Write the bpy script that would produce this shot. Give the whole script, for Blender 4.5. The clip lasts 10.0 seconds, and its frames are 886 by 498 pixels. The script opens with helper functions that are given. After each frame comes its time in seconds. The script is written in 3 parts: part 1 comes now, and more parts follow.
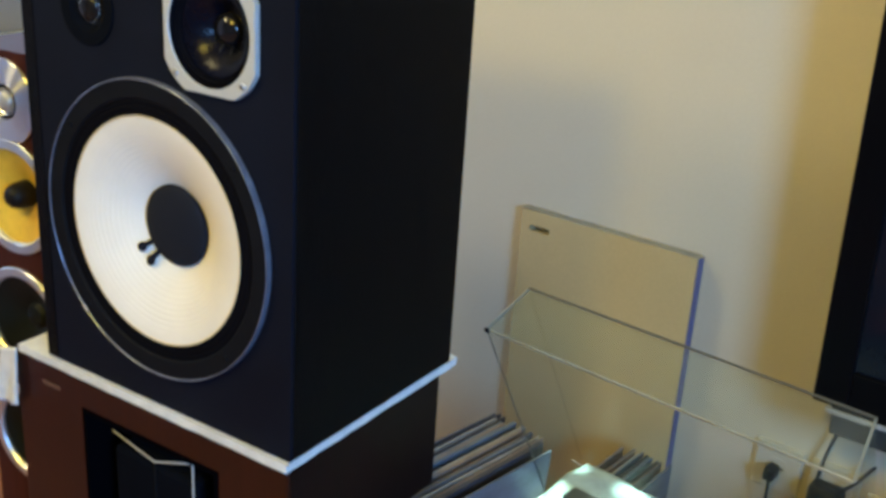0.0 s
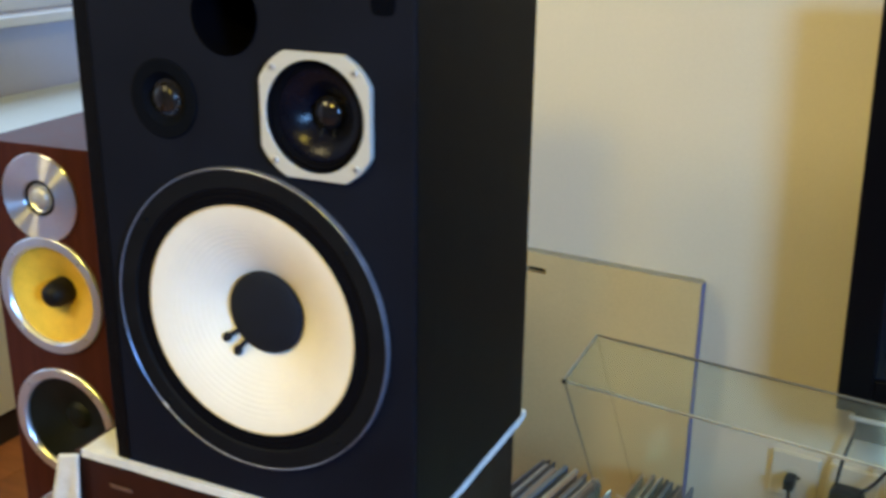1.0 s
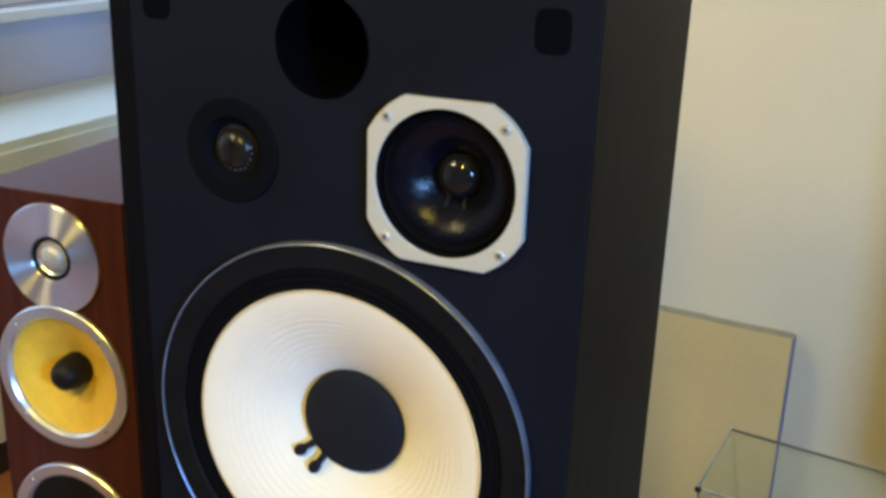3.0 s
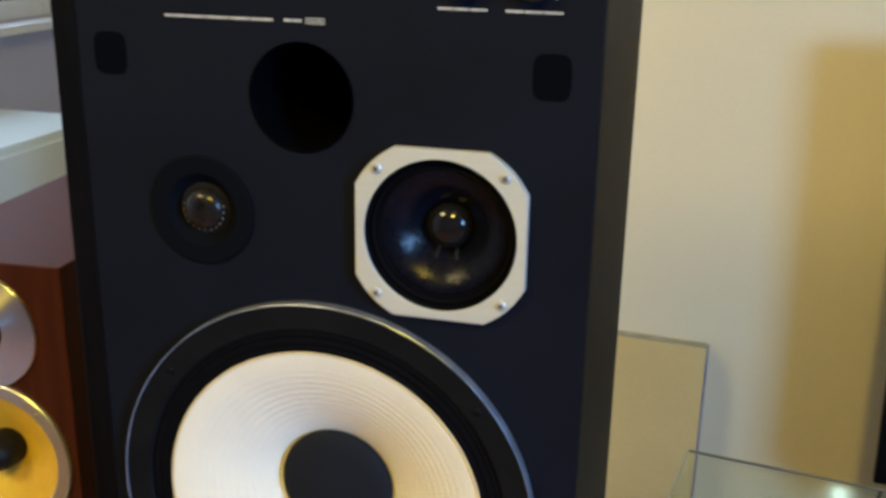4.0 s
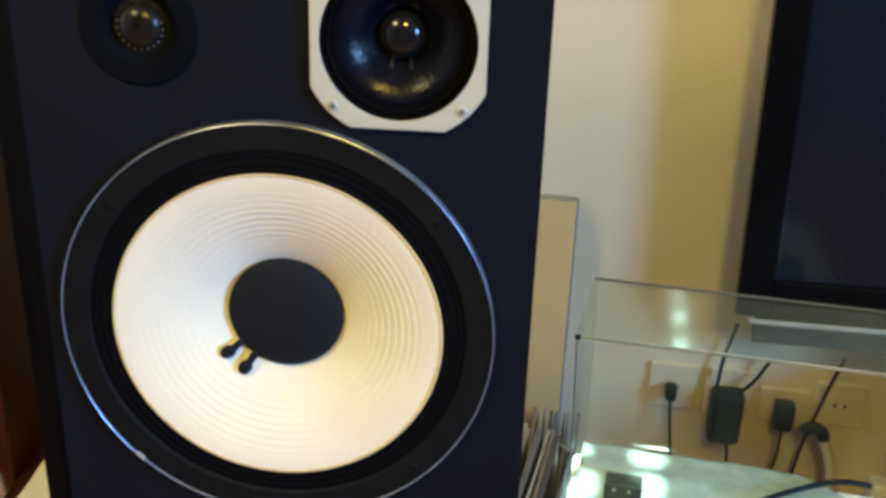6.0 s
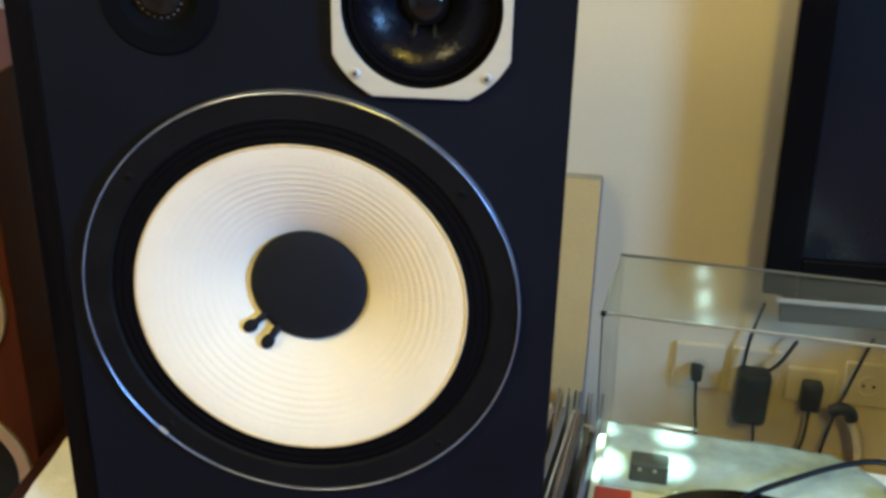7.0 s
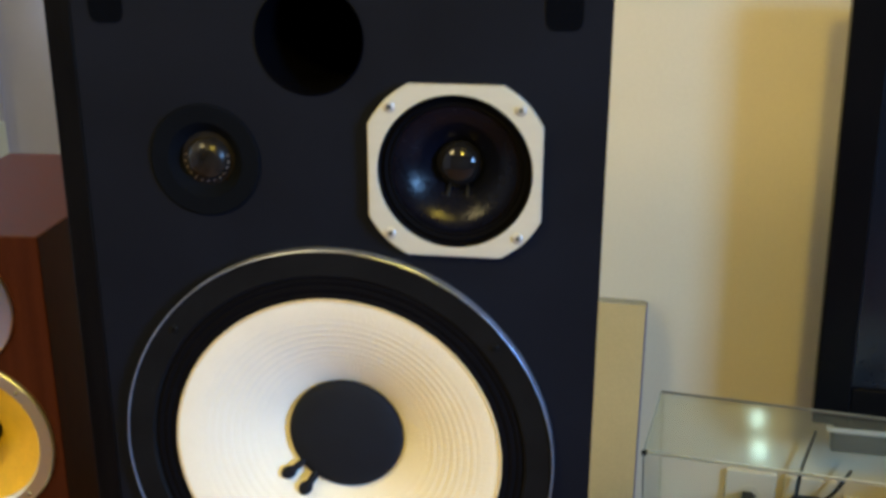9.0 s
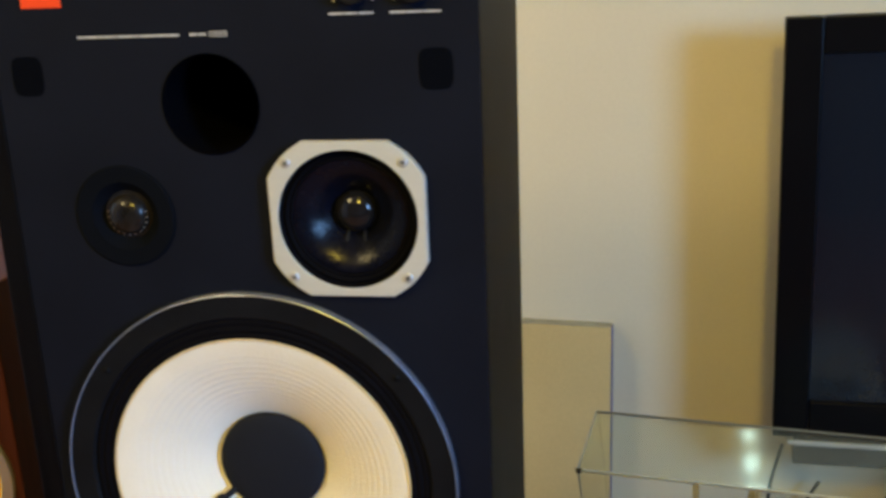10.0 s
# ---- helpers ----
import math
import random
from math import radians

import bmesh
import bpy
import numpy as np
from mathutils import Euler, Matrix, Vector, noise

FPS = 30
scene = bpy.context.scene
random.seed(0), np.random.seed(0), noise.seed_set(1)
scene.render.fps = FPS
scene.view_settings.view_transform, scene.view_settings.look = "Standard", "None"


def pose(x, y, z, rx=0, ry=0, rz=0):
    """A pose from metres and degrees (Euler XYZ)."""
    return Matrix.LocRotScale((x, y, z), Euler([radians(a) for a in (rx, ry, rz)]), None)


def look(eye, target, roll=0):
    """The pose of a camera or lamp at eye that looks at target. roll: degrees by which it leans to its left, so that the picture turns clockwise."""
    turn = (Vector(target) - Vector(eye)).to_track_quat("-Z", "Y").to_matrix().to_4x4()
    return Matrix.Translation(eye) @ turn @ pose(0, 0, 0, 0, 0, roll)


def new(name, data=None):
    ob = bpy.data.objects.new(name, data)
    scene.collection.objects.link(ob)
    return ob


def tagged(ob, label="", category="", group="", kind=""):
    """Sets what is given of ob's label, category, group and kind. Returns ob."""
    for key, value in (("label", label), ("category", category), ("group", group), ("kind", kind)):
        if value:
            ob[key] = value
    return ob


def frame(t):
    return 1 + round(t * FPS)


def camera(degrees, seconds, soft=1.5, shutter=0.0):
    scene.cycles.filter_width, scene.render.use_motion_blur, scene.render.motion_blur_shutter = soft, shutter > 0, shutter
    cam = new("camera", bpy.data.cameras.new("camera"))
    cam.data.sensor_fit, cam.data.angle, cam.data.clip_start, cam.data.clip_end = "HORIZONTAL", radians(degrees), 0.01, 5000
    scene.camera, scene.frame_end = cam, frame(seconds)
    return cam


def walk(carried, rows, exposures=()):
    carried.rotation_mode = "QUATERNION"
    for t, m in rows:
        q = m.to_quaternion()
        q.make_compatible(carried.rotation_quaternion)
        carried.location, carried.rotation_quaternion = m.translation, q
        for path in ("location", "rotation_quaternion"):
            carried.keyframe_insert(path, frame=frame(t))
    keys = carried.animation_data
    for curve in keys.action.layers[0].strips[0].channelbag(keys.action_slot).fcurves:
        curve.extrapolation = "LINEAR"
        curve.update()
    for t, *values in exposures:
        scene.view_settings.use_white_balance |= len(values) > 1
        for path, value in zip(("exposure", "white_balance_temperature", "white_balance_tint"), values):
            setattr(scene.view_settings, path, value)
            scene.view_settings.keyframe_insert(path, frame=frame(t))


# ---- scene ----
cam = camera(46.4, 10.0, soft=3.3, shutter=0.5)
PATH = [
    (0, (0.7565, -0.6755, 1.277), (-0.1786, 0.8169, 0.617), 3.8),
    (0.5, (0.6693, -0.7407, 1.2948), (-0.1429, 0.8394, 0.6809), 2.7),
    (1, (0.5593, -0.7764, 1.3042), (-0.1918, 0.8394, 0.7026), 0.6),
    (1.5, (0.4907, -0.7238, 1.2985), (-0.2547, 0.8977, 0.7082), 1.9),
    (2, (0.4155, -0.6599, 1.2863), (-0.3017, 0.9635, 0.664), 2.0),
    (2.5, (0.3769, -0.6345, 1.2891), (-0.3647, 0.9738, 0.6603), 1.4),
    (3, (0.3328, -0.6166, 1.3032), (-0.3591, 1.0218, 0.6932), 1.9),
    (4.5, (0.1965, -0.6317, 1.3192), (-0.0996, 1.1289, 0.7279), 1.4),
    (5, (0.172, -0.6561, 1.2985), (-0.0226, 1.096, 0.6462), 2.3),
    (5.5, (0.157, -0.6627, 1.2807), (-0.0301, 1.0716, 0.5794), 1.7),
    (6, (0.1457, -0.658, 1.2572), (0.0423, 1.0697, 0.524), 2.0),
    (7.5, (0.1419, -0.6486, 1.2431), (-0.0376, 1.0622, 0.4835), 0.6),
    (8, (0.1354, -0.6458, 1.2468), (-0.0799, 1.0772, 0.5268), -0.1),
    (8.5, (0.1401, -0.6477, 1.2562), (-0.0846, 1.1054, 0.6161), -0.3),
    (9, (0.157, -0.6542, 1.2816), (-0.0902, 1.1167, 0.6988), 0.2),
    (9.5, (0.1965, -0.6636, 1.3023), (-0.0649, 1.113, 0.7458), -1.0),
    (10, (0.2557, -0.6965, 1.3107), (-0.0376, 1.0791, 0.7684), -2.3),
]
walk(cam, [(t, look(eye, target, roll)) for t, eye, target, roll in PATH],
     [(0, -0.22, 6500, 10), (1, -0.05, 6500, 10), (2.5, -0.02, 6450, 10), (4.5, -0.15, 7000, 10), (5.5, 0.0, 6850, 10), (7.5, -0.05, 6550, 10), (9, -0.08, 6900, 10), (10, -0.2, 7050, 12)])

# ---------- light ----------
world = bpy.data.worlds.new("world")
scene.world = world
world.use_nodes = True
wn = world.node_tree
sky = wn.nodes.new("ShaderNodeTexSky")
sky.sky_type, sky.sun_disc = "NISHITA", False
sky.sun_elevation, sky.sun_rotation = radians(35), radians(200)
wn.links.new(sky.outputs[0], wn.nodes["Background"].inputs[0])
wn.nodes["Background"].inputs[1].default_value = 0.12


def area(name, m, sx, sy, watts, colour):
    d = bpy.data.lights.new(name, "AREA")
    d.shape, d.size, d.size_y, d.energy, d.color = "RECTANGLE", sx, sy, watts, colour
    ob = new(name, d)
    ob.matrix_world = m
    return ob


WARM, COOL = (1.0, 0.760, 0.12), (0.21, 0.49, 1.0)
area("ceiling_lamp_light", look((0.45, -1.75, 2.52), (0.2, 0.2, 0.9)), 0.28, 0.28, 36.0, WARM)
area("ceiling_lamp_light", look((-1.0, -1.35, 2.5), (0.0, 0.3, 0.9)), 0.5, 0.5, 29.5, (1.0, 0.82, 0.40))
area("ceiling_lamp_light", look((-1.0, 0.38, 2.45), (0.35, 0.95, 0.6)), 0.25, 0.25, 5.0, (1.0, 0.80, 0.27)).data.spread = radians(95)
area("window_light", look((2.93, -1.65, 1.75), (0.4, 0.7, 1.0)), 0.8, 0.8, 156, COOL)
area("window_light", pose(-1.80, 0.95, 1.55, 90, 0, -90), 2.5, 1.0, 24, (0.46, 0.68, 1.0))
for y, tx, ty in ((0.31, 0.344, 0.430), (0.39, 0.352, 0.488), (0.47, 0.262, 0.43), (0.55, 0.258, 0.50)):
    beam = bpy.data.lights.new("spot_bar_beam", "SPOT")
    beam.energy, beam.color, beam.spot_size, beam.spot_blend, beam.shadow_soft_size = 850.0, (0.66, 1.0, 0.92), radians(1.7), 0.8, 0.008
    new("spot_bar_beam", beam).matrix_world = look((0.435, y, 2.44), (tx, ty, 0.49))
for k in range(4):
    spot = area("spot_bar_light", pose(0.435, 0.316 + 0.076 * k, 2.46), 0.022, 0.034, 0.029, (0.60, 1.0, 0.93))
    spot.data.spread = radians(28)

# ---------- materials ----------


def mat(name, colour, rough=0.5, metal=0.0, vary=0.12, scale=18.0, bump=0.0, fine=220.0, stretch=(1, 1, 1), spots=None, coat=0.0, trans=0.0, ior=1.45, per_piece=0.0, spec=0.5):
    """A painted, wooden, metal or plastic surface: base colour varied at two scales, roughness varied, fine relief."""
    m = bpy.data.materials.new(name)
    m.use_nodes = True
    nt = m.node_tree
    b = nt.nodes["Principled BSDF"]
    b.inputs["Metallic"].default_value = metal
    b.inputs["IOR"].default_value = ior
    b.inputs["Coat Weight"].default_value = coat
    b.inputs["Transmission Weight"].default_value = trans
    b.inputs["Specular IOR Level"].default_value = spec
    co = nt.nodes.new("ShaderNodeTexCoord")
    mp = nt.nodes.new("ShaderNodeMapping")
    mp.inputs["Scale"].default_value = stretch
    nt.links.new(co.outputs["Object"], mp.inputs[0])
    big, small = nt.nodes.new("ShaderNodeTexNoise"), nt.nodes.new("ShaderNodeTexNoise")
    big.inputs["Scale"].default_value, small.inputs["Scale"].default_value = scale, fine
    big.inputs["Detail"].default_value, small.inputs["Detail"].default_value = 5, 3
    for n in (big, small):
        nt.links.new(mp.outputs[0], n.inputs["Vector"])
    mix = nt.nodes.new("ShaderNodeMix")
    mix.data_type = "RGBA"
    lo = [c * (1 - vary) for c in colour]
    hi = spots or [min(1, c * (1 + vary)) for c in colour]
    mix.inputs["A"].default_value, mix.inputs["B"].default_value = (*lo, 1), (*hi, 1)
    add = nt.nodes.new("ShaderNodeMath")
    add.operation = "MULTIPLY_ADD"
    add.inputs[1].default_value = 0.35
    nt.links.new(small.outputs[0], add.inputs[0])
    sub = nt.nodes.new("ShaderNodeMath")
    sub.operation = "MULTIPLY"
    sub.inputs[1].default_value = 0.65
    nt.links.new(big.outputs[0], sub.inputs[0])
    nt.links.new(sub.outputs[0], add.inputs[2])
    ramp = nt.nodes.new("ShaderNodeMapRange")
    ramp.inputs["From Min"].default_value, ramp.inputs["From Max"].default_value = 0.3, 0.7
    nt.links.new(add.outputs[0], ramp.inputs[0])
    nt.links.new(ramp.outputs[0], mix.inputs["Factor"])
    last = mix.outputs["Result"]
    if per_piece:
        info, hsv = nt.nodes.new("ShaderNodeObjectInfo"), nt.nodes.new("ShaderNodeHueSaturation")
        rr = nt.nodes.new("ShaderNodeMapRange")
        rr.inputs["To Min"].default_value, rr.inputs["To Max"].default_value = 1 - per_piece, 1 + per_piece
        nt.links.new(info.outputs["Random"], rr.inputs[0])
        nt.links.new(rr.outputs[0], hsv.inputs["Value"])
        nt.links.new(last, hsv.inputs["Color"])
        last = hsv.outputs[0]
    nt.links.new(last, b.inputs["Base Color"])
    rg = nt.nodes.new("ShaderNodeMapRange")
    rg.inputs["To Min"].default_value, rg.inputs["To Max"].default_value = max(0.02, rough * 0.85), min(1, rough * 1.15)
    nt.links.new(big.outputs[0], rg.inputs[0])
    nt.links.new(rg.outputs[0], b.inputs["Roughness"])
    if bump:
        bp = nt.nodes.new("ShaderNodeBump")
        bp.inputs["Strength"].default_value, bp.inputs["Distance"].default_value = bump, 0.001
        nt.links.new(small.outputs[0], bp.inputs["Height"])
        nt.links.new(bp.outputs[0], b.inputs["Normal"])
    return m


M_WALL = mat("wall_paint", (0.57, 0.51, 0.38), 0.85, vary=0.05, scale=3, bump=0.25, fine=160)
M_WALLGREY = mat("wall_paint_grey", (0.53, 0.55, 0.70), 0.85, vary=0.05, scale=3, bump=0.2, fine=160)
# unseen walls and ceiling: brown chosen to cut bounced light
M_WALLDIM = mat("unseen_wall_dark", (0.20, 0.14, 0.09), 0.85, vary=0.1, scale=3, bump=0.2)
M_CEIL = mat("unseen_ceiling_dark", (0.26, 0.19, 0.12), 0.9, vary=0.04, scale=2, bump=0.2)
M_FLOOR = mat("floor_wood", (0.34, 0.13, 0.05), 0.4, vary=0.3, scale=4, stretch=(1, 8, 1), bump=0.1, per_piece=0.15)
M_BAFFLE = mat("baffle_black", (0.0046, 0.0062, 0.0132), 0.65, spec=0.12, vary=0.25, scale=12, bump=0.35, fine=900)
M_CAB = mat("black_walnut_veneer", (0.0012, 0.0015, 0.0030), 0.5, spec=0.10, vary=0.6, scale=10, stretch=(16, 16, 0.7), bump=0.5, fine=70, spots=(0.0042, 0.0037, 0.0040))
M_CONE = mat("paper_cone_white", (0.86, 0.82, 0.73), 0.8, vary=0.04, scale=25, bump=0.3, fine=500)
M_CAP = mat("black_felt_cap", (0.0085, 0.0105, 0.018), 0.8, vary=0.2, scale=40, spec=0.2, bump=0.4, fine=900)
M_RUBBER = mat("black_surround", (0.0036, 0.0036, 0.0054), 0.8, spec=0.04, vary=0.2, scale=40, bump=0.1)
M_FLANGE = mat("grey_flange", (0.0066, 0.0073, 0.0096), 0.6, spec=0.09, vary=0.25, scale=30, bump=0.15)
M_RIM = mat("silver_rim", (0.28, 0.31, 0.40), 0.32, 0.65, vary=0.35, scale=60)
M_ALU = mat("brushed_aluminium", (0.56, 0.56, 0.53), 0.45, 0.15, vary=0.04, scale=30, bump=0.15, fine=300, stretch=(1, 6, 8))
M_CHROME = mat("polished_ring", (0.70, 0.73, 0.78), 0.32, 0.85, vary=0.06, scale=20)
M_SCREW = mat("screw_steel", (0.50, 0.50, 0.50), 0.42, 0.4, vary=0.15)
M_MIDCONE = mat("black_coated_cone", (0.0030, 0.0036, 0.0085), 0.26, spec=0.2, vary=0.3, scale=60, bump=0.35, fine=240)
M_GLOSS = mat("gloss_black", (0.008, 0.008, 0.01), 0.12, vary=0.1)
M_DOME = mat("phenolic_dome", (0.012, 0.0105, 0.010), 0.25, vary=0.6, scale=130, spec=0.3)
M_SOLDER = mat("glue_bead", (0.24, 0.20, 0.18), 0.25, vary=0.2)
M_GLUE = mat("yellowed_glue", (0.74, 0.60, 0.36), 0.6, vary=0.15, scale=60)
M_FELT = mat("black_felt", (0.0036, 0.0046, 0.0075), 0.9, vary=0.2, spec=0.03, bump=0.3, fine=700)
# darker than the baffle: the shade in the socket recess, put into colour
M_SOCKET = mat("grille_socket_shade", (0.0022, 0.0028, 0.0050), 0.9, spec=0.02, vary=0.2, bump=0.3, fine=600)
M_PLATE = mat("worn_badge", (0.13, 0.07, 0.05), 0.5, vary=0.2)
M_BLUE = mat("blue_edge_band", (0.13, 0.12, 0.23), 0.5, vary=0.15)
# near-black without gloss: the dark inside openings is put into the colour
M_HOLE = mat("hole_shade_black", (0.002, 0.002, 0.003), 0.9, vary=0.1, spec=0.0)
M_INK = mat("white_print", (0.45, 0.46, 0.48), 0.6, vary=0.3, scale=200)
M_RED = mat("orange_red_badge", (0.85, 0.07, 0.015), 0.4, vary=0.05)
M_BROWN = mat("red_brown_veneer", (0.024, 0.0046, 0.0017), 0.38, vary=0.4, scale=8, stretch=(10, 10, 0.8), bump=0.12, fine=120, coat=0.1)
# the red-brown veneer darkened: shade on the right side is put into the colour
M_DARKSIDE = mat("shaded_side_veneer", (0.012, 0.0045, 0.0035), 0.5, spec=0.15, vary=0.4, scale=8, stretch=(10, 10, 0.8), bump=0.12, fine=120)
M_ROSE = mat("rosenut_veneer", (0.055, 0.0155, 0.0110), 0.5, spec=0.10, vary=0.35, scale=8, stretch=(12, 12, 0.8), bump=0.1, fine=120)
M_YELLOW = mat("woven_yellow_cone", (0.78, 0.51, 0.055), 0.5, vary=0.14, scale=60, bump=0.5, fine=420)
M_DARKCONE = mat("dark_cone", (0.0055, 0.0078, 0.0062), 0.5, spec=0.25, vary=0.25, scale=30, bump=0.2)
M_CLOTH = mat("white_cloth", (0.74, 0.75, 0.73), 0.95, vary=0.14, scale=60, bump=1.0, fine=420)
M_BOARD = mat("beige_board", (0.53, 0.40, 0.185), 0.6, vary=0.12, scale=5, bump=0.1)
M_TV = mat("tv_bezel", (0.003, 0.003, 0.004), 0.3, spec=0.12, vary=0.1)
M_SCREEN = mat("tv_screen", (0.006, 0.009, 0.016), 0.15, spec=0.4, vary=0.2, scale=2)
M_PLASTIC = mat("cream_plastic", (0.52, 0.475, 0.36), 0.4, vary=0.04)
M_BLACKP = mat("black_plastic", (0.007, 0.007, 0.008), 0.5, spec=0.25, vary=0.2)
M_PLINTH = mat("white_plinth", (0.80, 0.86, 0.84), 0.22, 0.0, vary=0.05, scale=8)
M_HINGE = mat("hinge_metal", (0.10, 0.12, 0.11), 0.35, 0.6, vary=0.15)
M_RACK = mat("rack_wood", (0.18, 0.08, 0.04), 0.45, vary=0.3, scale=8, stretch=(1, 10, 10), bump=0.1)
M_VINYL = mat("vinyl", (0.008, 0.008, 0.008), 0.25, vary=0.1)
M_REDP = mat("red_plastic", (0.45, 0.05, 0.03), 0.4, vary=0.1)
M_SIDE = mat("pale_paint", (0.66, 0.71, 0.68), 0.5, vary=0.04, scale=4)
M_SKIRT = mat("dark_skirting", (0.02, 0.018, 0.018), 0.5, vary=0.2)
M_FRAMEW = mat("white_window_paint", (0.75, 0.77, 0.8), 0.4, vary=0.04)


def clear(name, tint, rough, strength, haze=0.0):
    """Thin clear sheet: see-through with a grazing gloss."""
    m = bpy.data.materials.new(name)
    m.use_nodes = True
    nt = m.node_tree
    nt.nodes.remove(nt.nodes["Principled BSDF"])
    t, g, f, mx = (nt.nodes.new(k) for k in ("ShaderNodeBsdfTransparent", "ShaderNodeBsdfGlossy", "ShaderNodeLayerWeight", "ShaderNodeMixShader"))
    p, q = nt.nodes.new("ShaderNodeMath"), nt.nodes.new("ShaderNodeMath")
    p.operation, q.operation = "POWER", "MULTIPLY_ADD"
    p.inputs[1].default_value = 4.0
    q.inputs[1].default_value, q.inputs[2].default_value = 0.9 * strength, 0.04 * strength
    f.inputs[0].default_value = 0.5
    t.inputs[0].default_value = (*tint, 1)
    g.inputs["Roughness"].default_value = rough
    nt.links.new(f.outputs["Facing"], p.inputs[0])
    nt.links.new(p.outputs[0], q.inputs[0])
    nt.links.new(q.outputs[0], mx.inputs[0])
    nt.links.new(t.outputs[0], mx.inputs[1])
    nt.links.new(g.outputs[0], mx.inputs[2])
    d, hz, sc = nt.nodes.new("ShaderNodeBsdfDiffuse"), nt.nodes.new("ShaderNodeMixShader"), nt.nodes.new("ShaderNodeTexNoise")
    k = nt.nodes.new("ShaderNodeMath")
    k.operation = "MULTIPLY"
    k.inputs[1].default_value = 2.0 * haze
    sc.inputs["Scale"].default_value, sc.inputs["Detail"].default_value = 9.0, 6.0
    d.inputs[0].default_value = (0.74, 0.76, 0.66, 1)
    nt.links.new(sc.outputs[0], k.inputs[0])
    nt.links.new(k.outputs[0], hz.inputs[0])
    nt.links.new(mx.outputs[0], hz.inputs[1])
    nt.links.new(d.outputs[0], hz.inputs[2])
    nt.links.new(hz.outputs[0], nt.nodes["Material Output"].inputs[0])
    return m


# a pale diffuse haze is mixed in, stronger on the lid front
M_ACRYLIC = clear("clear_acrylic", (0.965, 0.968, 0.940), 0.085, 0.12, 0.009)
M_HAZY = clear("hazy_acrylic", (0.950, 0.965, 0.940), 0.085, 0.12, 0.026)
# edge tones: bright and dark lines of light are put into the colour
M_EDGE = mat("pale_lit_edge", (0.38, 0.37, 0.29), 0.3, vary=0.3, scale=30, trans=0.5)
M_DARKEDGE = mat("acrylic_shade_edge", (0.13, 0.12, 0.10), 0.4, spec=0.2, vary=0.1, scale=30, trans=0.4)
M_LIDRIM = mat("acrylic_lit_rim", (0.56, 0.53, 0.38), 0.3, vary=0.3, scale=30, trans=0.3)
M_GLASS = clear("window_glass", (0.98, 0.99, 1.0), 0.0, 1.0)

# ---------- mesh helpers ----------


def lathe(bm, profile, segs=96, cx=0.0, cz=0.0, y0=0.0):
    """A surface turned round the y axis; profile: (radius, y)."""
    rings = []
    for r, y in profile:
        if r < 1e-6:
            rings.append([bm.verts.new((cx, y0 + y, cz))])
        else:
            rings.append([bm.verts.new((cx + r * math.cos(a), y0 + y, cz + r * math.sin(a))) for a in (2 * math.pi * i / segs for i in range(segs))])
    for a, b in zip(rings, rings[1:]):
        for i in range(segs):
            j = (i + 1) % segs
            if len(a) == 1 and len(b) == 1:
                continue
            if len(a) == 1:
                f = bm.faces.new((a[0], b[i], b[j]))
            elif len(b) == 1:
                f = bm.faces.new((a[i], b[0], a[j]))
            else:
                f = bm.faces.new((a[i], b[i], b[j], a[j]))
            f.smooth = True
    # crease the rings where the profile turns sharply
    for k in range(1, len(profile) - 1):
        (ra, ya), (rb_, yb), (rc, yc) = profile[k - 1], profile[k], profile[k + 1]
        u, v = Vector((rb_ - ra, yb - ya)), Vector((rc - rb_, yc - yb))
        if len(rings[k]) > 1 and u.length > 0 and v.length > 0 and u.angle(v) > 0.45:
            for i in range(segs):
                e = bm.edges.get((rings[k][i], rings[k][(i + 1) % segs]))
                if e is not None:
                    e.smooth = False
    return bm


def box(bm, x0, x1, y0, y1, z0, z1, bevel=0.0, m=None):
    vs = bmesh.ops.create_cube(bm, size=1.0, matrix=Matrix.Translation(((x0 + x1) / 2, (y0 + y1) / 2, (z0 + z1) / 2)) @ Matrix.Diagonal((abs(x1 - x0), abs(y1 - y0), abs(z1 - z0), 1)))["verts"]
    if bevel:
        es = list({e for v in vs for e in v.link_edges})
        r = bmesh.ops.bevel(bm, geom=es, offset=bevel, segments=2, affect="EDGES", profile=0.5)
        vs = list({v for f in r["faces"] for v in f.verts} | {v for v in vs if v.is_valid})
    if m is not None:
        bmesh.ops.transform(bm, matrix=m, verts=[v for v in vs if v.is_valid])
    return bm


def tube(bm, points, r, segs=10):
    """A round rod or cable along points."""
    pts = [Vector(p) for p in points]
    rings = []
    for i, p in enumerate(pts):
        d = (pts[min(i + 1, len(pts) - 1)] - pts[max(i - 1, 0)]).normalized()
        u = d.orthogonal().normalized() if i == 0 else (rings[-1][1] - d * rings[-1][1].dot(d)).normalized()
        v = d.cross(u)
        rings.append(([bm.verts.new(p + r * (math.cos(a) * u + math.sin(a) * v)) for a in (2 * math.pi * k / segs for k in range(segs))], u))
    for (a, _), (b, _) in zip(rings, rings[1:]):
        for i in range(segs):
            f = bm.faces.new((a[i], a[(i + 1) % segs], b[(i + 1) % segs], b[i]))
            f.smooth = True
    bm.faces.new(rings[0][0][::-1])
    bm.faces.new(rings[-1][0])
    return bm


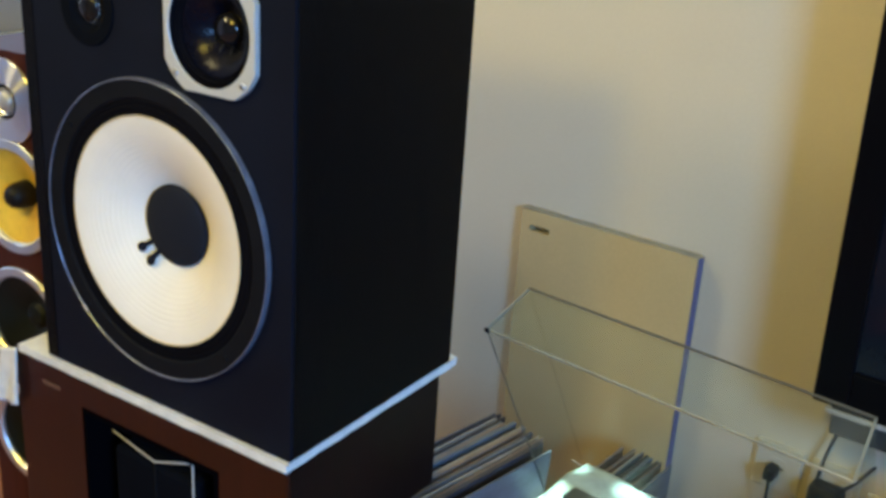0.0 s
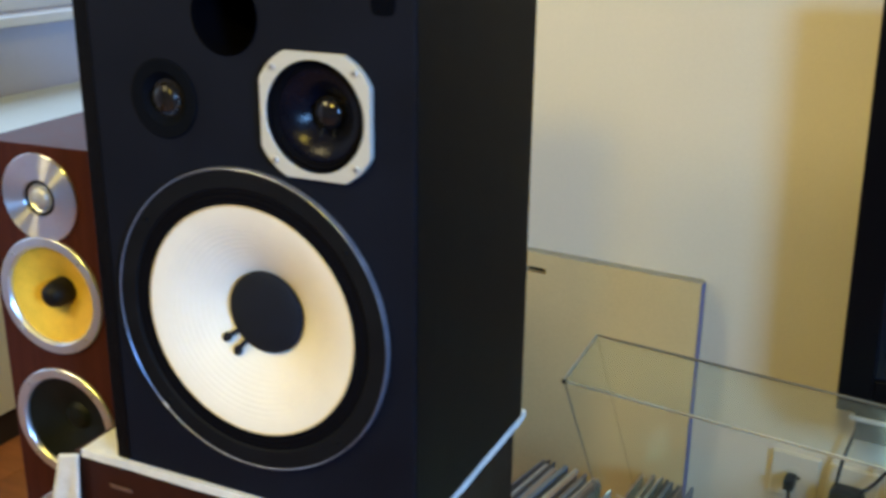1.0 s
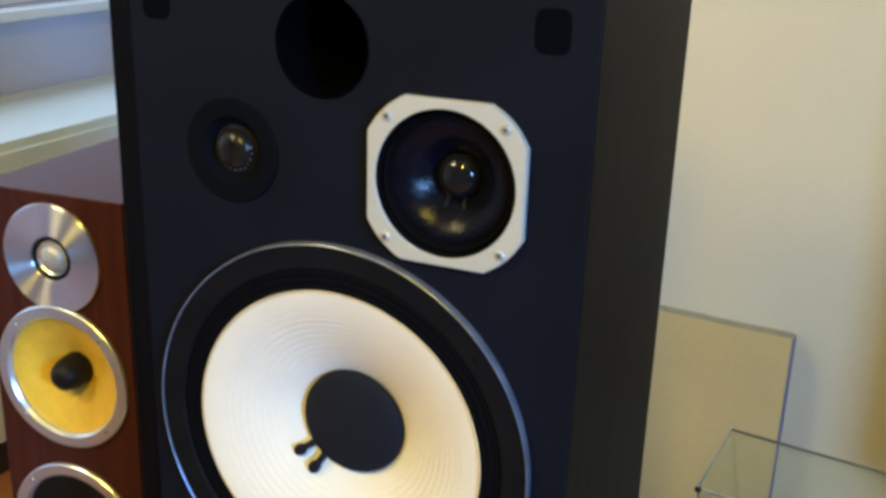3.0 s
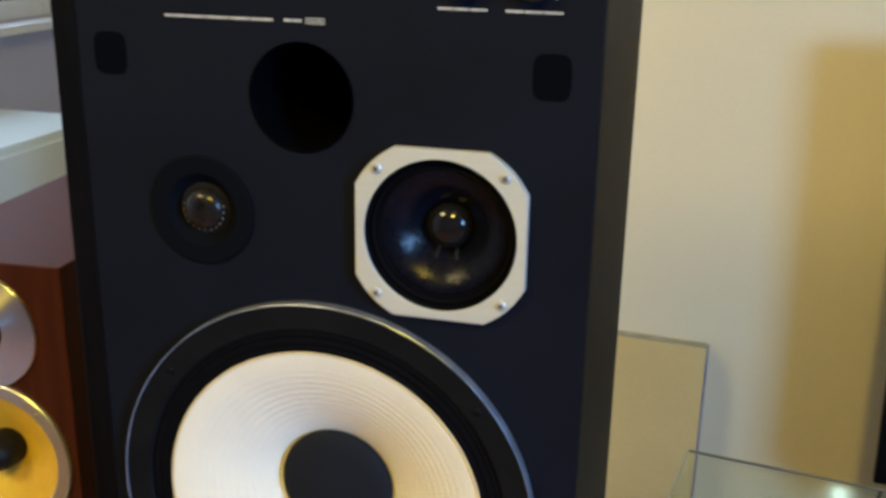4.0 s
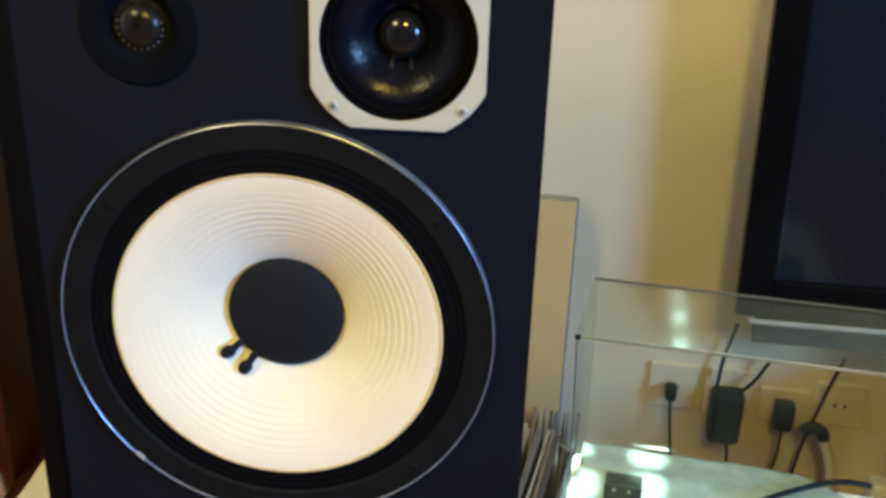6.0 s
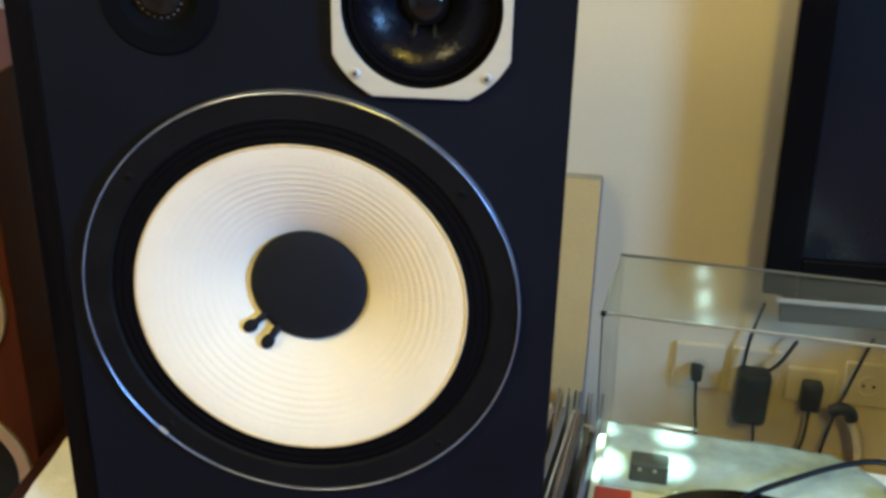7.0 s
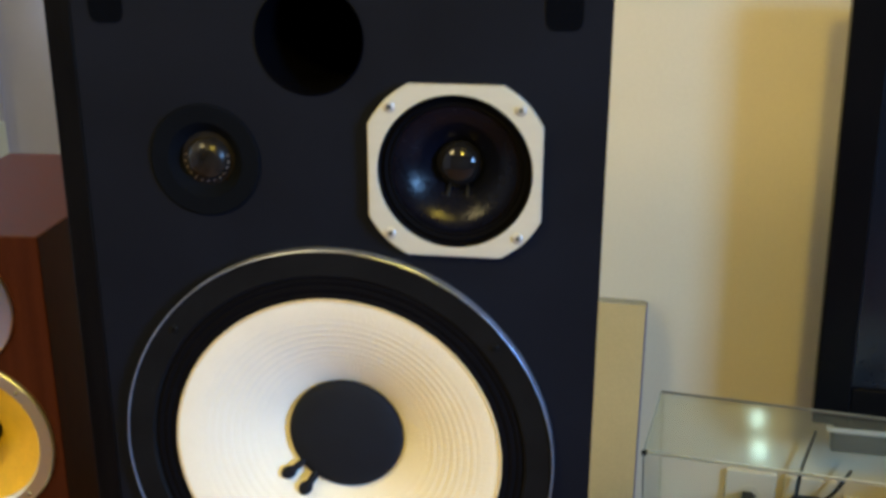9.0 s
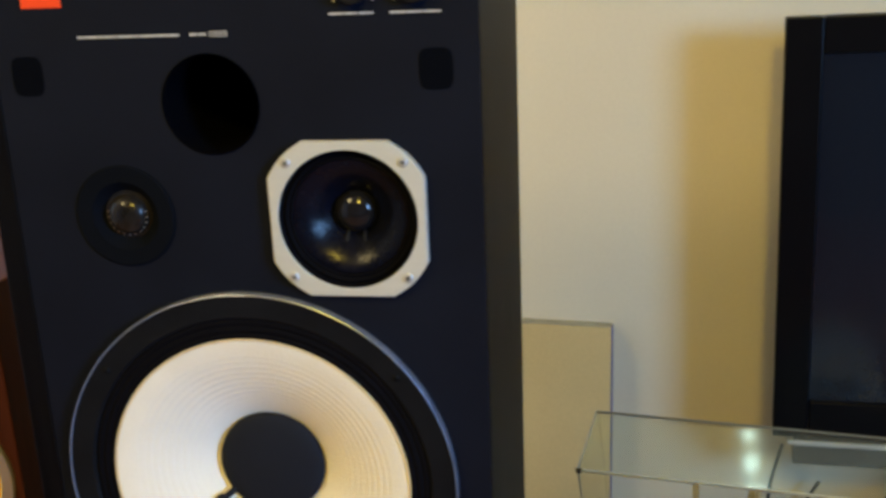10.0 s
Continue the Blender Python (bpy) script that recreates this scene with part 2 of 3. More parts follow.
def arc(points, n=8):
    """A smooth line through points (Catmull-Rom)."""
    p = [Vector(q) for q in points]
    p = [2 * p[0] - p[1]] + p + [2 * p[-1] - p[-2]]
    out = []
    for i in range(1, len(p) - 2):
        for k in range(n):
            t = k / n
            out.append(0.5 * (2 * p[i] + (p[i + 1] - p[i - 1]) * t + (2 * p[i - 1] - 5 * p[i] + 4 * p[i + 1] - p[i + 2]) * t * t + (3 * p[i] - p[i - 1] - 3 * p[i + 1] + p[i + 2]) * t ** 3))
    return out + [p[-2]]


def finish(bm):
    bmesh.ops.recalc_face_normals(bm, faces=bm.faces)
    return bm


def part(name, bm, material, parent=None, label="", recalc=True):
    if recalc:
        finish(bm)
    me = bpy.data.meshes.new(name)
    bm.to_mesh(me)
    bm.free()
    me.materials.append(material)
    ob = new(name, me)
    if parent is not None:
        ob.parent = parent
    if label:
        tagged(ob, label)
    return ob


def thing(name, m, label, category, group="", kind=""):
    ob = new(name)
    ob.empty_display_size = 0.05
    ob.matrix_world = m
    return tagged(ob, label, category, group, kind)


def B():
    return bmesh.new()


def cut(ob, makers):
    """Cuts solid shapes out of a mesh object."""
    for mk in makers:
        b = finish(mk(B()))
        me = bpy.data.meshes.new("cutter")
        b.to_mesh(me)
        b.free()
        c = new("cutter", me)
        mod = ob.modifiers.new("cut", "BOOLEAN")
        mod.operation, mod.object, mod.solver = "DIFFERENCE", c, "EXACT"
        bpy.context.view_layer.update()
        got = bpy.data.meshes.new_from_object(ob.evaluated_get(bpy.context.evaluated_depsgraph_get()))
        ob.modifiers.clear()
        old, ob.data = ob.data, got
        bpy.data.objects.remove(c)
        bpy.data.meshes.remove(old)
    return ob


def disc(r, cx, cz, y0, y1, segs=96):
    return lambda b: lathe(b, [(0, y0), (r, y0), (r, y1), (0, y1)], segs, cx, cz)


# ---------- setting ----------
WYAW = -5.3  # the back wall's turn
BACK = pose(0, 0.951, 0, 0, 0, WYAW)


def slab(name, label, m, *dims, material=M_WALL, category="wall"):
    ob = part(name, box(B(), *dims), material)
    ob.matrix_world = m
    return tagged(ob, label, category, kind="structure")


slab("floor", "red-brown wooden floor", pose(0, 0, -0.02), -2.0, 3.2, -3.0, 2.8, -0.03, 0.0, material=M_SKIRT, category="floor")
slab("ceiling", "unseen ceiling, brown to cut bounce", pose(0, 0, 0), -2.1, 3.2, -3.1, 2.85, 2.6, 2.7, material=M_CEIL, category="ceiling")
slab("wall_north", "cream painted back wall", BACK, -0.66, 3.1, 0.0, 0.12, 0, 2.6)
slab("wall_return", "cream painted wall corner", pose(0, 0, 0), -0.6715, -0.55, 1.135, 2.7, 0, 2.6)
slab("wall_far", "grey painted end wall", pose(0, 0, 0), -1.95, -0.55, 2.705, 2.82, 0, 2.6, material=M_WALLGREY)
east = slab("wall_east", "unseen side wall with a window, brown to cut bounce", pose(0, 0, 0), 3.0, 3.12, -3.0, 0.75, 0, 2.6, material=M_WALLDIM)
slab("wall_south", "unseen wall, brown to cut bounce", pose(0, 0, 0), -1.95, 3.12, -3.12, -3.0, 0, 2.6, material=M_WALLDIM)
west = slab("wall_west", "grey painted wall with a window", pose(0, 0, 0), -1.93, -1.81, -3.0, 2.6, 0, 2.6, material=M_WALLGREY)
cut(west, [lambda b: box(b, -2.0, -1.7, -0.45, 2.35, 0.99, 2.1)])
cut(east, [lambda b: box(b, 2.9, 3.3, -2.05, -1.25, 1.30, 2.2)])


def window(name, m, w, h, label):
    """A window in the plane y = 0: frame, sill and two panes."""
    t = thing(name, m, label, "window", kind="structure")
    b = B()
    for x0, x1, z0, z1 in ((0, 0.05, 0, h), (w - 0.05, w, 0, h), (0.05, w - 0.05, 0, 0.05), (0.05, w - 0.05, h - 0.05, h), (w / 2 - 0.03, w / 2 + 0.03, 0.05, h - 0.05)):
        box(b, x0, x1, -0.03, 0.03, z0, z1, 0.004)
    part("window_frame", b, M_FRAMEW, t)
    part("window_sill", box(B(), -0.03, w + 0.03, -0.13, 0.0, -0.03, -0.002, 0.004), M_FRAMEW, t)
    for x0, x1 in ((0.05, w / 2 - 0.03), (w / 2 + 0.03, w - 0.05)):
        p = part("pane", box(B(), x0, x1, -0.004, 0.004, 0.05, h - 0.05), M_GLASS, t)
        p.visible_shadow = False
    return t


window("window_1", pose(-1.87, -0.45, 0.99, 0, 0, 90), 2.8, 1.11, "white framed window with a pale sill")
window("window_2", pose(3.06, -1.25, 1.30, 0, 0, -90), 0.8, 0.9, "white framed window")

# ---------- large studio monitor ----------
JX0, JX1, JZ0, JZ1, JD = -0.201, 0.171, 0.7085, 1.315, 0.292
WX, WZ = -0.0118, 0.9063
CY = -0.0065  # how far the woofer cone stands forward of the baffle line


def screw(parent, x, z, y, r=0.0042, material=None):
    s = part("screw", lathe(B(), [(0, -0.0016), (r * 0.7, -0.0014), (r, -0.0004), (r, 0.001)], 20, x, z, y), material or M_SCREW, parent)
    b = B()
    for a in (35, 125):
        box(b, -r * 0.5, r * 0.5, -0.0001, 0.0001, -r * 0.10, r * 0.10, 0, pose(x, y - 0.00165, z, 0, a, 0))
    part("screw_slot", b, M_HOLE, s)
    return s


def studio_monitor():
    t = thing("studio_monitor", pose(0, 0, 0), "large black studio loudspeaker with white woofer on a white cloth", "loudspeaker")
    w, lip = 0.019, -0.0008
    for name, dims in (("side_panel", (JX0, JX0 + w, lip, JD, JZ0, JZ1)), ("side_panel", (JX1 - w, JX1, 0.0042, JD, JZ0, JZ1)), ("bottom_panel", (JX0 + w, JX1 - w, 0.0042, JD, JZ0, JZ0 + w)),
                       ("top_panel", (JX0 + w, JX1 - w, lip, JD, JZ1 - w, JZ1)), ("back_panel", (JX0 + w, JX1 - w, JD - 0.015, JD - 0.002, JZ0 + w, JZ1 - w))):
        part(name, box(B(), *dims, 0.0015), M_CAB, t, "black wood veneer panel")
    part("front_edge", box(B(), JX1 - w, JX1 - 0.0004, 0.0, 0.004, JZ0, JZ1), M_BAFFLE, t)
    part("front_edge", box(B(), JX0 + w, JX1 - w, 0.0, 0.004, JZ0, JZ0 + w), M_BAFFLE, t)
    baf = part("baffle", box(B(), JX0 + w, JX1 - w, 0.0, 0.018, JZ0 + w, JZ1 - w), M_BAFFLE, t)
    cut(baf, [disc(0.146, WX, WZ, -0.1, 0.1), disc(0.052, 0.0738, 1.12, -0.1, 0.1), disc(0.0357, -0.0217, 1.2036, -0.1, 0.1), disc(0.037, -0.0965, 1.1218, -0.1, 0.1)])
    # woofer
    wf = part("woofer_flange", lathe(B(), [(0.1362, 0.006), (0.1366, -0.0035), (0.1385, -0.0052), (0.1550, -0.0060), (0.1560, -0.0054)], 128, WX, WZ), M_FLANGE, t, "dark grey metal woofer frame")
    part("rim", lathe(B(), [(0.1560, -0.0055), (0.1562, -0.0068), (0.1566, -0.0073), (0.1571, -0.0070), (0.1574, -0.0060), (0.1576, -0.0040), (0.1577, -0.0005)], 160, WX, WZ), M_RIM, wf, "bright silver rim")
    for a in (39, 141, 226, 314):
        screw(wf, WX + 0.1475 * math.cos(radians(a)), WZ + 0.1475 * math.sin(radians(a)), -0.0059, 0.0028, M_FLANGE)
    part("clamp_tab", box(B(), -0.0040, 0.0040, -0.0085, -0.0045, -0.0012, 0.0012, 0.0006, pose(WX + 0.1555 * math.cos(radians(226)), 0, WZ + 0.1555 * math.sin(radians(226)), 0, 44, 0)), M_SCREW, wf, "small worn metal tab")
    part("surround", lathe(B(), [(0.1180, 0.0)] + [(0.1195 + 0.0170 * k / 24, -0.0026 - 0.0009 * abs(math.sin(math.pi * k / 8))) for k in range(25)] + [(0.1378, 0.001)], 128, WX, WZ), M_RUBBER, t)
    prof = []
    for k in range(181):
        f = k / 180
        r = 0.1199 - f * (0.1199 - 0.040)
        y = CY + 0.004 + 0.037 * f ** 1.45
        if 0.056 < r < 0.108:
            swell = math.sin(math.pi * (r - 0.056) / 0.052) ** 0.5
            y += 0.00017 * swell * math.sin((r - 0.070) / 0.0052 * 2 * math.pi)
        prof.append((r, y))
    part("cone", lathe(B(), prof, 160, WX, WZ), M_CONE, t, "white ribbed paper cone")
    part("cone_edge", lathe(B(), [(0.1187, CY + 0.0036), (0.1195, CY + 0.0030), (0.1206, CY + 0.0032), (0.1210, CY + 0.0045)], 160, WX, WZ), M_GLUE, t, "thin yellowed cone edge")
    cap = part("dust_cap", lathe(B(), [(0.0440, CY + 0.037), (0.0436, CY + 0.0345)] + [(0.0434 * math.cos(a), CY + 0.0345 - 0.0085 * math.sin(a)) for a in (math.pi / 2 * k / 14 for k in range(15))], 80, WX, WZ), M_CAP, t, "black domed dust cap")
    for ang in (216, 235):
        b = B()
        ca, sa = math.cos(radians(ang)), math.sin(radians(ang))
        tube(b, arc([(WX + r * ca, CY + y, WZ + r * sa) for r, y in ((0.040, 0.033), (0.047, 0.0285), (0.052, 0.027))], 4), 0.0029, 8)
        m = pose(WX + 0.0535 * ca, CY + 0.0265, WZ + 0.0535 * sa, 0, -ang, 0) @ Matrix.Diagonal((0.0070, 0.0030, 0.0050, 1))
        bmesh.ops.create_uvsphere(b, u_segments=16, v_segments=10, radius=1, matrix=m)
        part("lead_terminal", b, M_CAP, cap)
    # midrange
    cx, cz, h, c = 0.0736, 1.1203, 0.0571, 0.0311
    b = B()
    n = 6
    outer = []
    for q in range(4):
        a = math.pi / 2 * q
        for k in range(n + 1):
            f = k / n
            px, pz = h + (c - h) * f, c + (h - c) * f
            bulge = 0.003 * math.sin(math.pi * f)
            px, pz = px + bulge * 0.7, pz + bulge * 0.7
            outer.append((px * math.cos(a) - pz * math.sin(a), px * math.sin(a) + pz * math.cos(a)))
    vs = [b.verts.new((cx + x, 0.0, cz + z)) for x, z in outer]
    f = b.faces.new(vs)
    r = bmesh.ops.extrude_face_region(b, geom=[f])
    ev = [v for v in r["geom"] if isinstance(v, bmesh.types.BMVert)]
    bmesh.ops.translate(b, verts=ev, vec=(0, -0.0062, 0))
    top = [e for e in b.edges if all(v in ev for v in e.verts)]
    bmesh.ops.bevel(b, geom=top, offset=0.0008, segments=2, affect="EDGES")
    mf = part("midrange_frame", b, M_ALU, t, "silver eight-sided midrange frame")
    cut(mf, [disc(0.0512, cx, cz, -0.1, 0.1)])
    for sx in (-1, 1):
        for sz in (-1, 1):
            screw(mf, cx + sx * 0.0423, cz + sz * 0.0423, -0.0064, 0.0036)
    part("midrange_surround", lathe(B(), [(0.0516, -0.004), (0.0508, -0.0045), (0.0495, 0.001), (0.047, -0.0005), (0.045, 0.002), (0.0435, 0.001), (0.042, 0.004)], 96, cx, cz), M_RUBBER, t)
    part("midrange_cone", lathe(B(), [(0.0425, 0.003)] + [(0.0425 - 0.0285 * k / 16, 0.003 + 0.0225 * (k / 16) ** 1.75) for k in range(17)], 96, cx, cz), M_MIDCONE, t)
    mc = part("midrange_cap", lathe(B(), [(0.0162, 0.0235)] + [(0.016 * math.cos(a), 0.0225 - 0.011 * math.sin(a)) for a in (math.pi / 2 * k / 12 for k in range(13))], 48, cx, cz), M_GLOSS, t)
    for dx in (-0.006, 0.006):
        b = B()
        tube(b, arc([(cx + dx, 0.0205, cz - 0.0145), (cx + dx * 1.1, 0.0165, cz - 0.019), (cx + dx * 1.3, 0.0155, cz - 0.024)], 5), 0.0011, 8)
        bmesh.ops.create_icosphere(b, subdivisions=2, radius=0.0022, matrix=pose(cx + dx * 1.3, 0.0155, cz - 0.0245))
        part("lead", b, M_BLACKP, mc)
    # tweeter
    tx, tz = -0.0965, 1.1218
    part("tweeter_plate", lathe(B(), [(0.0385, 0.004), (0.0385, -0.0015), (0.0372, -0.0022), (0.026, -0.0015), (0.0215, 0.002), (0.0185, 0.005)], 80, tx, tz), M_FELT, t, "matt black felt tweeter ring")
    td = part("tweeter_dome", lathe(B(), [(0.019, 0.0055), (0.0156, 0.005)] + [(0.0152 * math.cos(a), 0.004 - 0.0090 * math.sin(a)) for a in (math.pi / 2 * k / 12 for k in range(13))], 48, tx, tz), M_DOME, t, "small dark glossy dome")
    for k in range(13):
        a = radians(168 + 17 * k)
        b = B()
        bmesh.ops.create_icosphere(b, subdivisions=1, radius=0.00075, matrix=pose(tx + 0.0150 * math.cos(a), 0.0022, tz + 0.0150 * math.sin(a)))
        part("glue_dot", b, M_SOLDER, td)
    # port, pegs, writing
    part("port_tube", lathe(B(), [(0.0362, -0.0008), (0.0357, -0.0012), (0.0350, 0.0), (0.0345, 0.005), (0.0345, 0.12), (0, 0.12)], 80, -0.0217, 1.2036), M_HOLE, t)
    for px in (-0.158, 0.141):
        gb = B()
        ring = []
        for k in range(40):
            ca, sa = math.cos(2 * math.pi * k / 40), math.sin(2 * math.pi * k / 40)
            ring.append(gb.verts.new((px + 0.0118 * math.copysign(abs(ca) ** 0.5, ca), 0.001, 1.2258 + 0.0142 * math.copysign(abs(sa) ** 0.5, sa))))
        got = bmesh.ops.extrude_face_region(gb, geom=[gb.faces.new(ring)])
        bmesh.ops.translate(gb, verts=[v for v in got["geom"] if isinstance(v, bmesh.types.BMVert)], vec=(0, -0.0015, 0))
        part("grille_socket", gb, M_SOCKET, t, "grille socket with its recess shade put into the colour")
    for x0, x1, z, hh, n in ((-0.1156, -0.0398, 1.2525, 0.0016, 5), (-0.032, -0.0200, 1.2527, 0.0016, 2), (0.0686, 0.0996, 1.2640, 0.0014, 3), (0.111, 0.1457, 1.2640, 0.0014, 3)):
        for k in range(n):
            a, e = x0 + (x1 - x0) * k / n, x0 + (x1 - x0) * (k + 1) / n - (0.0007 if k < n - 1 else 0)
            part("lettering", box(B(), a, e, -0.0005, 0.0004, z - hh / 2, z + hh / 2), M_INK, t, "line of small pale print")
    for k in range(3):
        part("lettering", box(B(), -0.0176, -0.0045, -0.0005, 0.0004, 1.2510 + 0.0015 * k, 1.2516 + 0.0015 * k), M_INK, t)
    part("badge", box(B(), -0.155, -0.1245, -0.0012, 0.0002, 1.2735, 1.288, 0.0004), M_RED, t, "orange-red square badge")
    for kx in (0.086, 0.128):
        k = part("level_knob", lathe(B(), [(0.0105, 0.0), (0.0105, -0.008), (0.0095, -0.009), (0, -0.009)], 32, kx, 1.2805), M_BLACKP, t)
        for q in range(9):
            a = radians(-30 + 30 * q)
            part("tick_mark", lathe(B(), [(0, -0.0005), (0.0009, -0.0004), (0.0009, 0.0003)], 8, kx - 0.0155 * math.cos(a), 1.2805 + 0.0155 * math.sin(a)), M_INK, k)
    return t


studio_monitor()

# ---------- cloth and lower loudspeaker ----------
b = B()
NX, NY = 40, 30
grid = {}
for i in range(NX + 1):
    for j in range(NY + 1):
        x, y = -0.252 + 0.4225 * i / NX, -0.0055 + 0.3155 * j / NY
        grid[i, j] = b.verts.new((x, y, 0.7075))
for i in range(NX):
    for j in range(NY):
        b.faces.new((grid[i, j], grid[i + 1, j], grid[i + 1, j + 1], grid[i, j + 1]))
r = bmesh.ops.extrude_face_region(b, geom=b.faces[:])
low = [v for v in r["geom"] if isinstance(v, bmesh.types.BMVert)]
for v in low:
    v.co.z -= 0.0095
for v in b.verts:
    if v.co.z < 0.702:
        v.co.z += 0.0009 * noise.noise(v.co * 22)
    d = min(v.co.x + 0.252, 0.1705 - v.co.x, v.co.y + 0.0055, 0.31 - v.co.y)
    if d < 0.002:
        v.co += Vector((0.0016 * noise.noise(v.co * 30), 0.0016 * noise.noise(v.co * 30 + Vector((5, 0, 0))), 0))
cloth = tagged(part("white_cloth", b, M_CLOTH), "folded white cloth between two stacked loudspeakers", "cloth")
# a corner of the cloth hangs over the front edge of the lower cabinet
b = B()
drape = {}
for i in range(11):
    for j in range(15):
        u, v = i / 10, j / 14
        top = 0.6925 + 0.0080 * u
        x = -0.286 - 0.022 * v + u * (0.030 + 0.018 * v)
        drape[i, j] = b.verts.new((x, -0.0065 - 0.0030 * math.sin(u * 7 + v * 2) * v, top - v * (top - 0.612 - 0.010 * u)))
for i in range(10):
    for j in range(14):
        b.faces.new((drape[i, j], drape[i + 1, j], drape[i + 1, j + 1], drape[i, j + 1])).smooth = True
r = bmesh.ops.extrude_face_region(b, geom=b.faces[:])
bmesh.ops.translate(b, verts=[v for v in r["geom"] if isinstance(v, bmesh.types.BMVert)], vec=(0, 0.0022, 0))
tail = part("hanging_corner", b, M_CLOTH, cloth)


def lower_speaker():
    t = thing("wooden_loudspeaker", pose(0, 0, 0), "red-brown wooden loudspeaker with a dark recessed horn", "loudspeaker")
    x0, x1, z1 = -0.272, 0.165, 0.6970
    body = part("cabinet", box(B(), x0, x1, 0.004, 0.277, 0.0, z1, 0.002), M_BROWN, t)
    cut(body, [lambda b: box(b, -0.152, 0.068, -0.1, 0.12, 0.45, 0.654)])
    # thin panel whose dark colour stands for the shaded right side
    part("side_panel", box(B(), x1 + 0.0003, x1 + 0.0023, 0.006, 0.276, 0.0, z1 - 0.002, 0.0008), M_DARKSIDE, t, "side panel with shade put into its veneer colour")
    # lining blackened so that the recess keeps its shade
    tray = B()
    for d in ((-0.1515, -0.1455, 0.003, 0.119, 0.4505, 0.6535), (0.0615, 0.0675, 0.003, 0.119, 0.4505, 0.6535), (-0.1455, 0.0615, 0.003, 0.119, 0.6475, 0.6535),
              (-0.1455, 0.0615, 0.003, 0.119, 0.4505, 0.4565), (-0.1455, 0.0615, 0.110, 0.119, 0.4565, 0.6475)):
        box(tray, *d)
    part("recess_tray", tray, M_HOLE, t, "recess with its shade put into a black lining")
    hb = B()
    box(hb, -0.115, 0.020, 0.016, 0.109, 0.458, 0.612, 0.006)
    hn = part("horn", hb, M_FELT, t, "black horn block")
    rim = B()
    tube(rim, [(-0.110, 0.0125, 0.634), (-0.042, 0.0125, 0.619), (0.018, 0.0125, 0.640), (0.020, 0.0125, 0.637), (0.020, 0.0125, 0.46)], 0.0011, 6)
    part("horn_trim", rim, M_ALU, hn, "thin silver trim")
    fin = B()
    tube(fin, [(-0.042, 0.0130, 0.618), (-0.042, 0.0130, 0.46)], 0.0008, 6)
    part("horn_fin", fin, M_FLANGE, hn)
    part("nameplate", box(B(), -0.221, -0.190, 0.0025, 0.0045, 0.662, 0.6665), M_PLATE, t)
    wb = lathe(B(), [(0.16, 0.004), (0.16, -0.003), (0.145, -0.004), (0.14, 0.002), (0.05, 0.003), (0.04, -0.004), (0, -0.012)], 64, -0.05, 0.25)
    part("woofer", wb, M_DARKCONE, t)
    return t


lower_speaker()

# ---------- slim floor-standing loudspeaker ----------


def ring_driver(t, z, cone_mat, name, plug):
    r = 0.0745
    part(name + "_ring", lathe(B(), [(r, 0.001), (r, -0.003), (r - 0.0012, -0.0042), (0.0632, -0.0042), (0.0608, -0.001), (0.0605, 0.004)], 96, 0, z), M_CHROME, t, "polished metal ring")
    c = part(name + "_cone", lathe(B(), [(0.061, 0.002), (0.058, 0.0035)] + [(0.058 - 0.043 * k / 12, 0.0035 + 0.020 * (k / 12) ** 1.1) for k in range(1, 13)], 80, 0, z), cone_mat, t)
    if plug:
        part("phase_plug", lathe(B(), [(0.0175, 0.0245), (0.017, 0.012), (0.0160, 0.004), (0.0135, -0.003), (0.009, -0.0075), (0.004, -0.0095), (0, -0.010)], 40, 0, z), M_BLACKP, c)
    else:
        part("dust_cap", lathe(B(), [(0.019, 0.022), (0.013, 0.017), (0, 0.0145)], 40, 0, z), M_DARKCONE, c)
    for k in range(4):
        a = radians(45 + 90 * k)
        screw(t, 0.068 * math.cos(a), z + 0.068 * math.sin(a), -0.0042, 0.002)


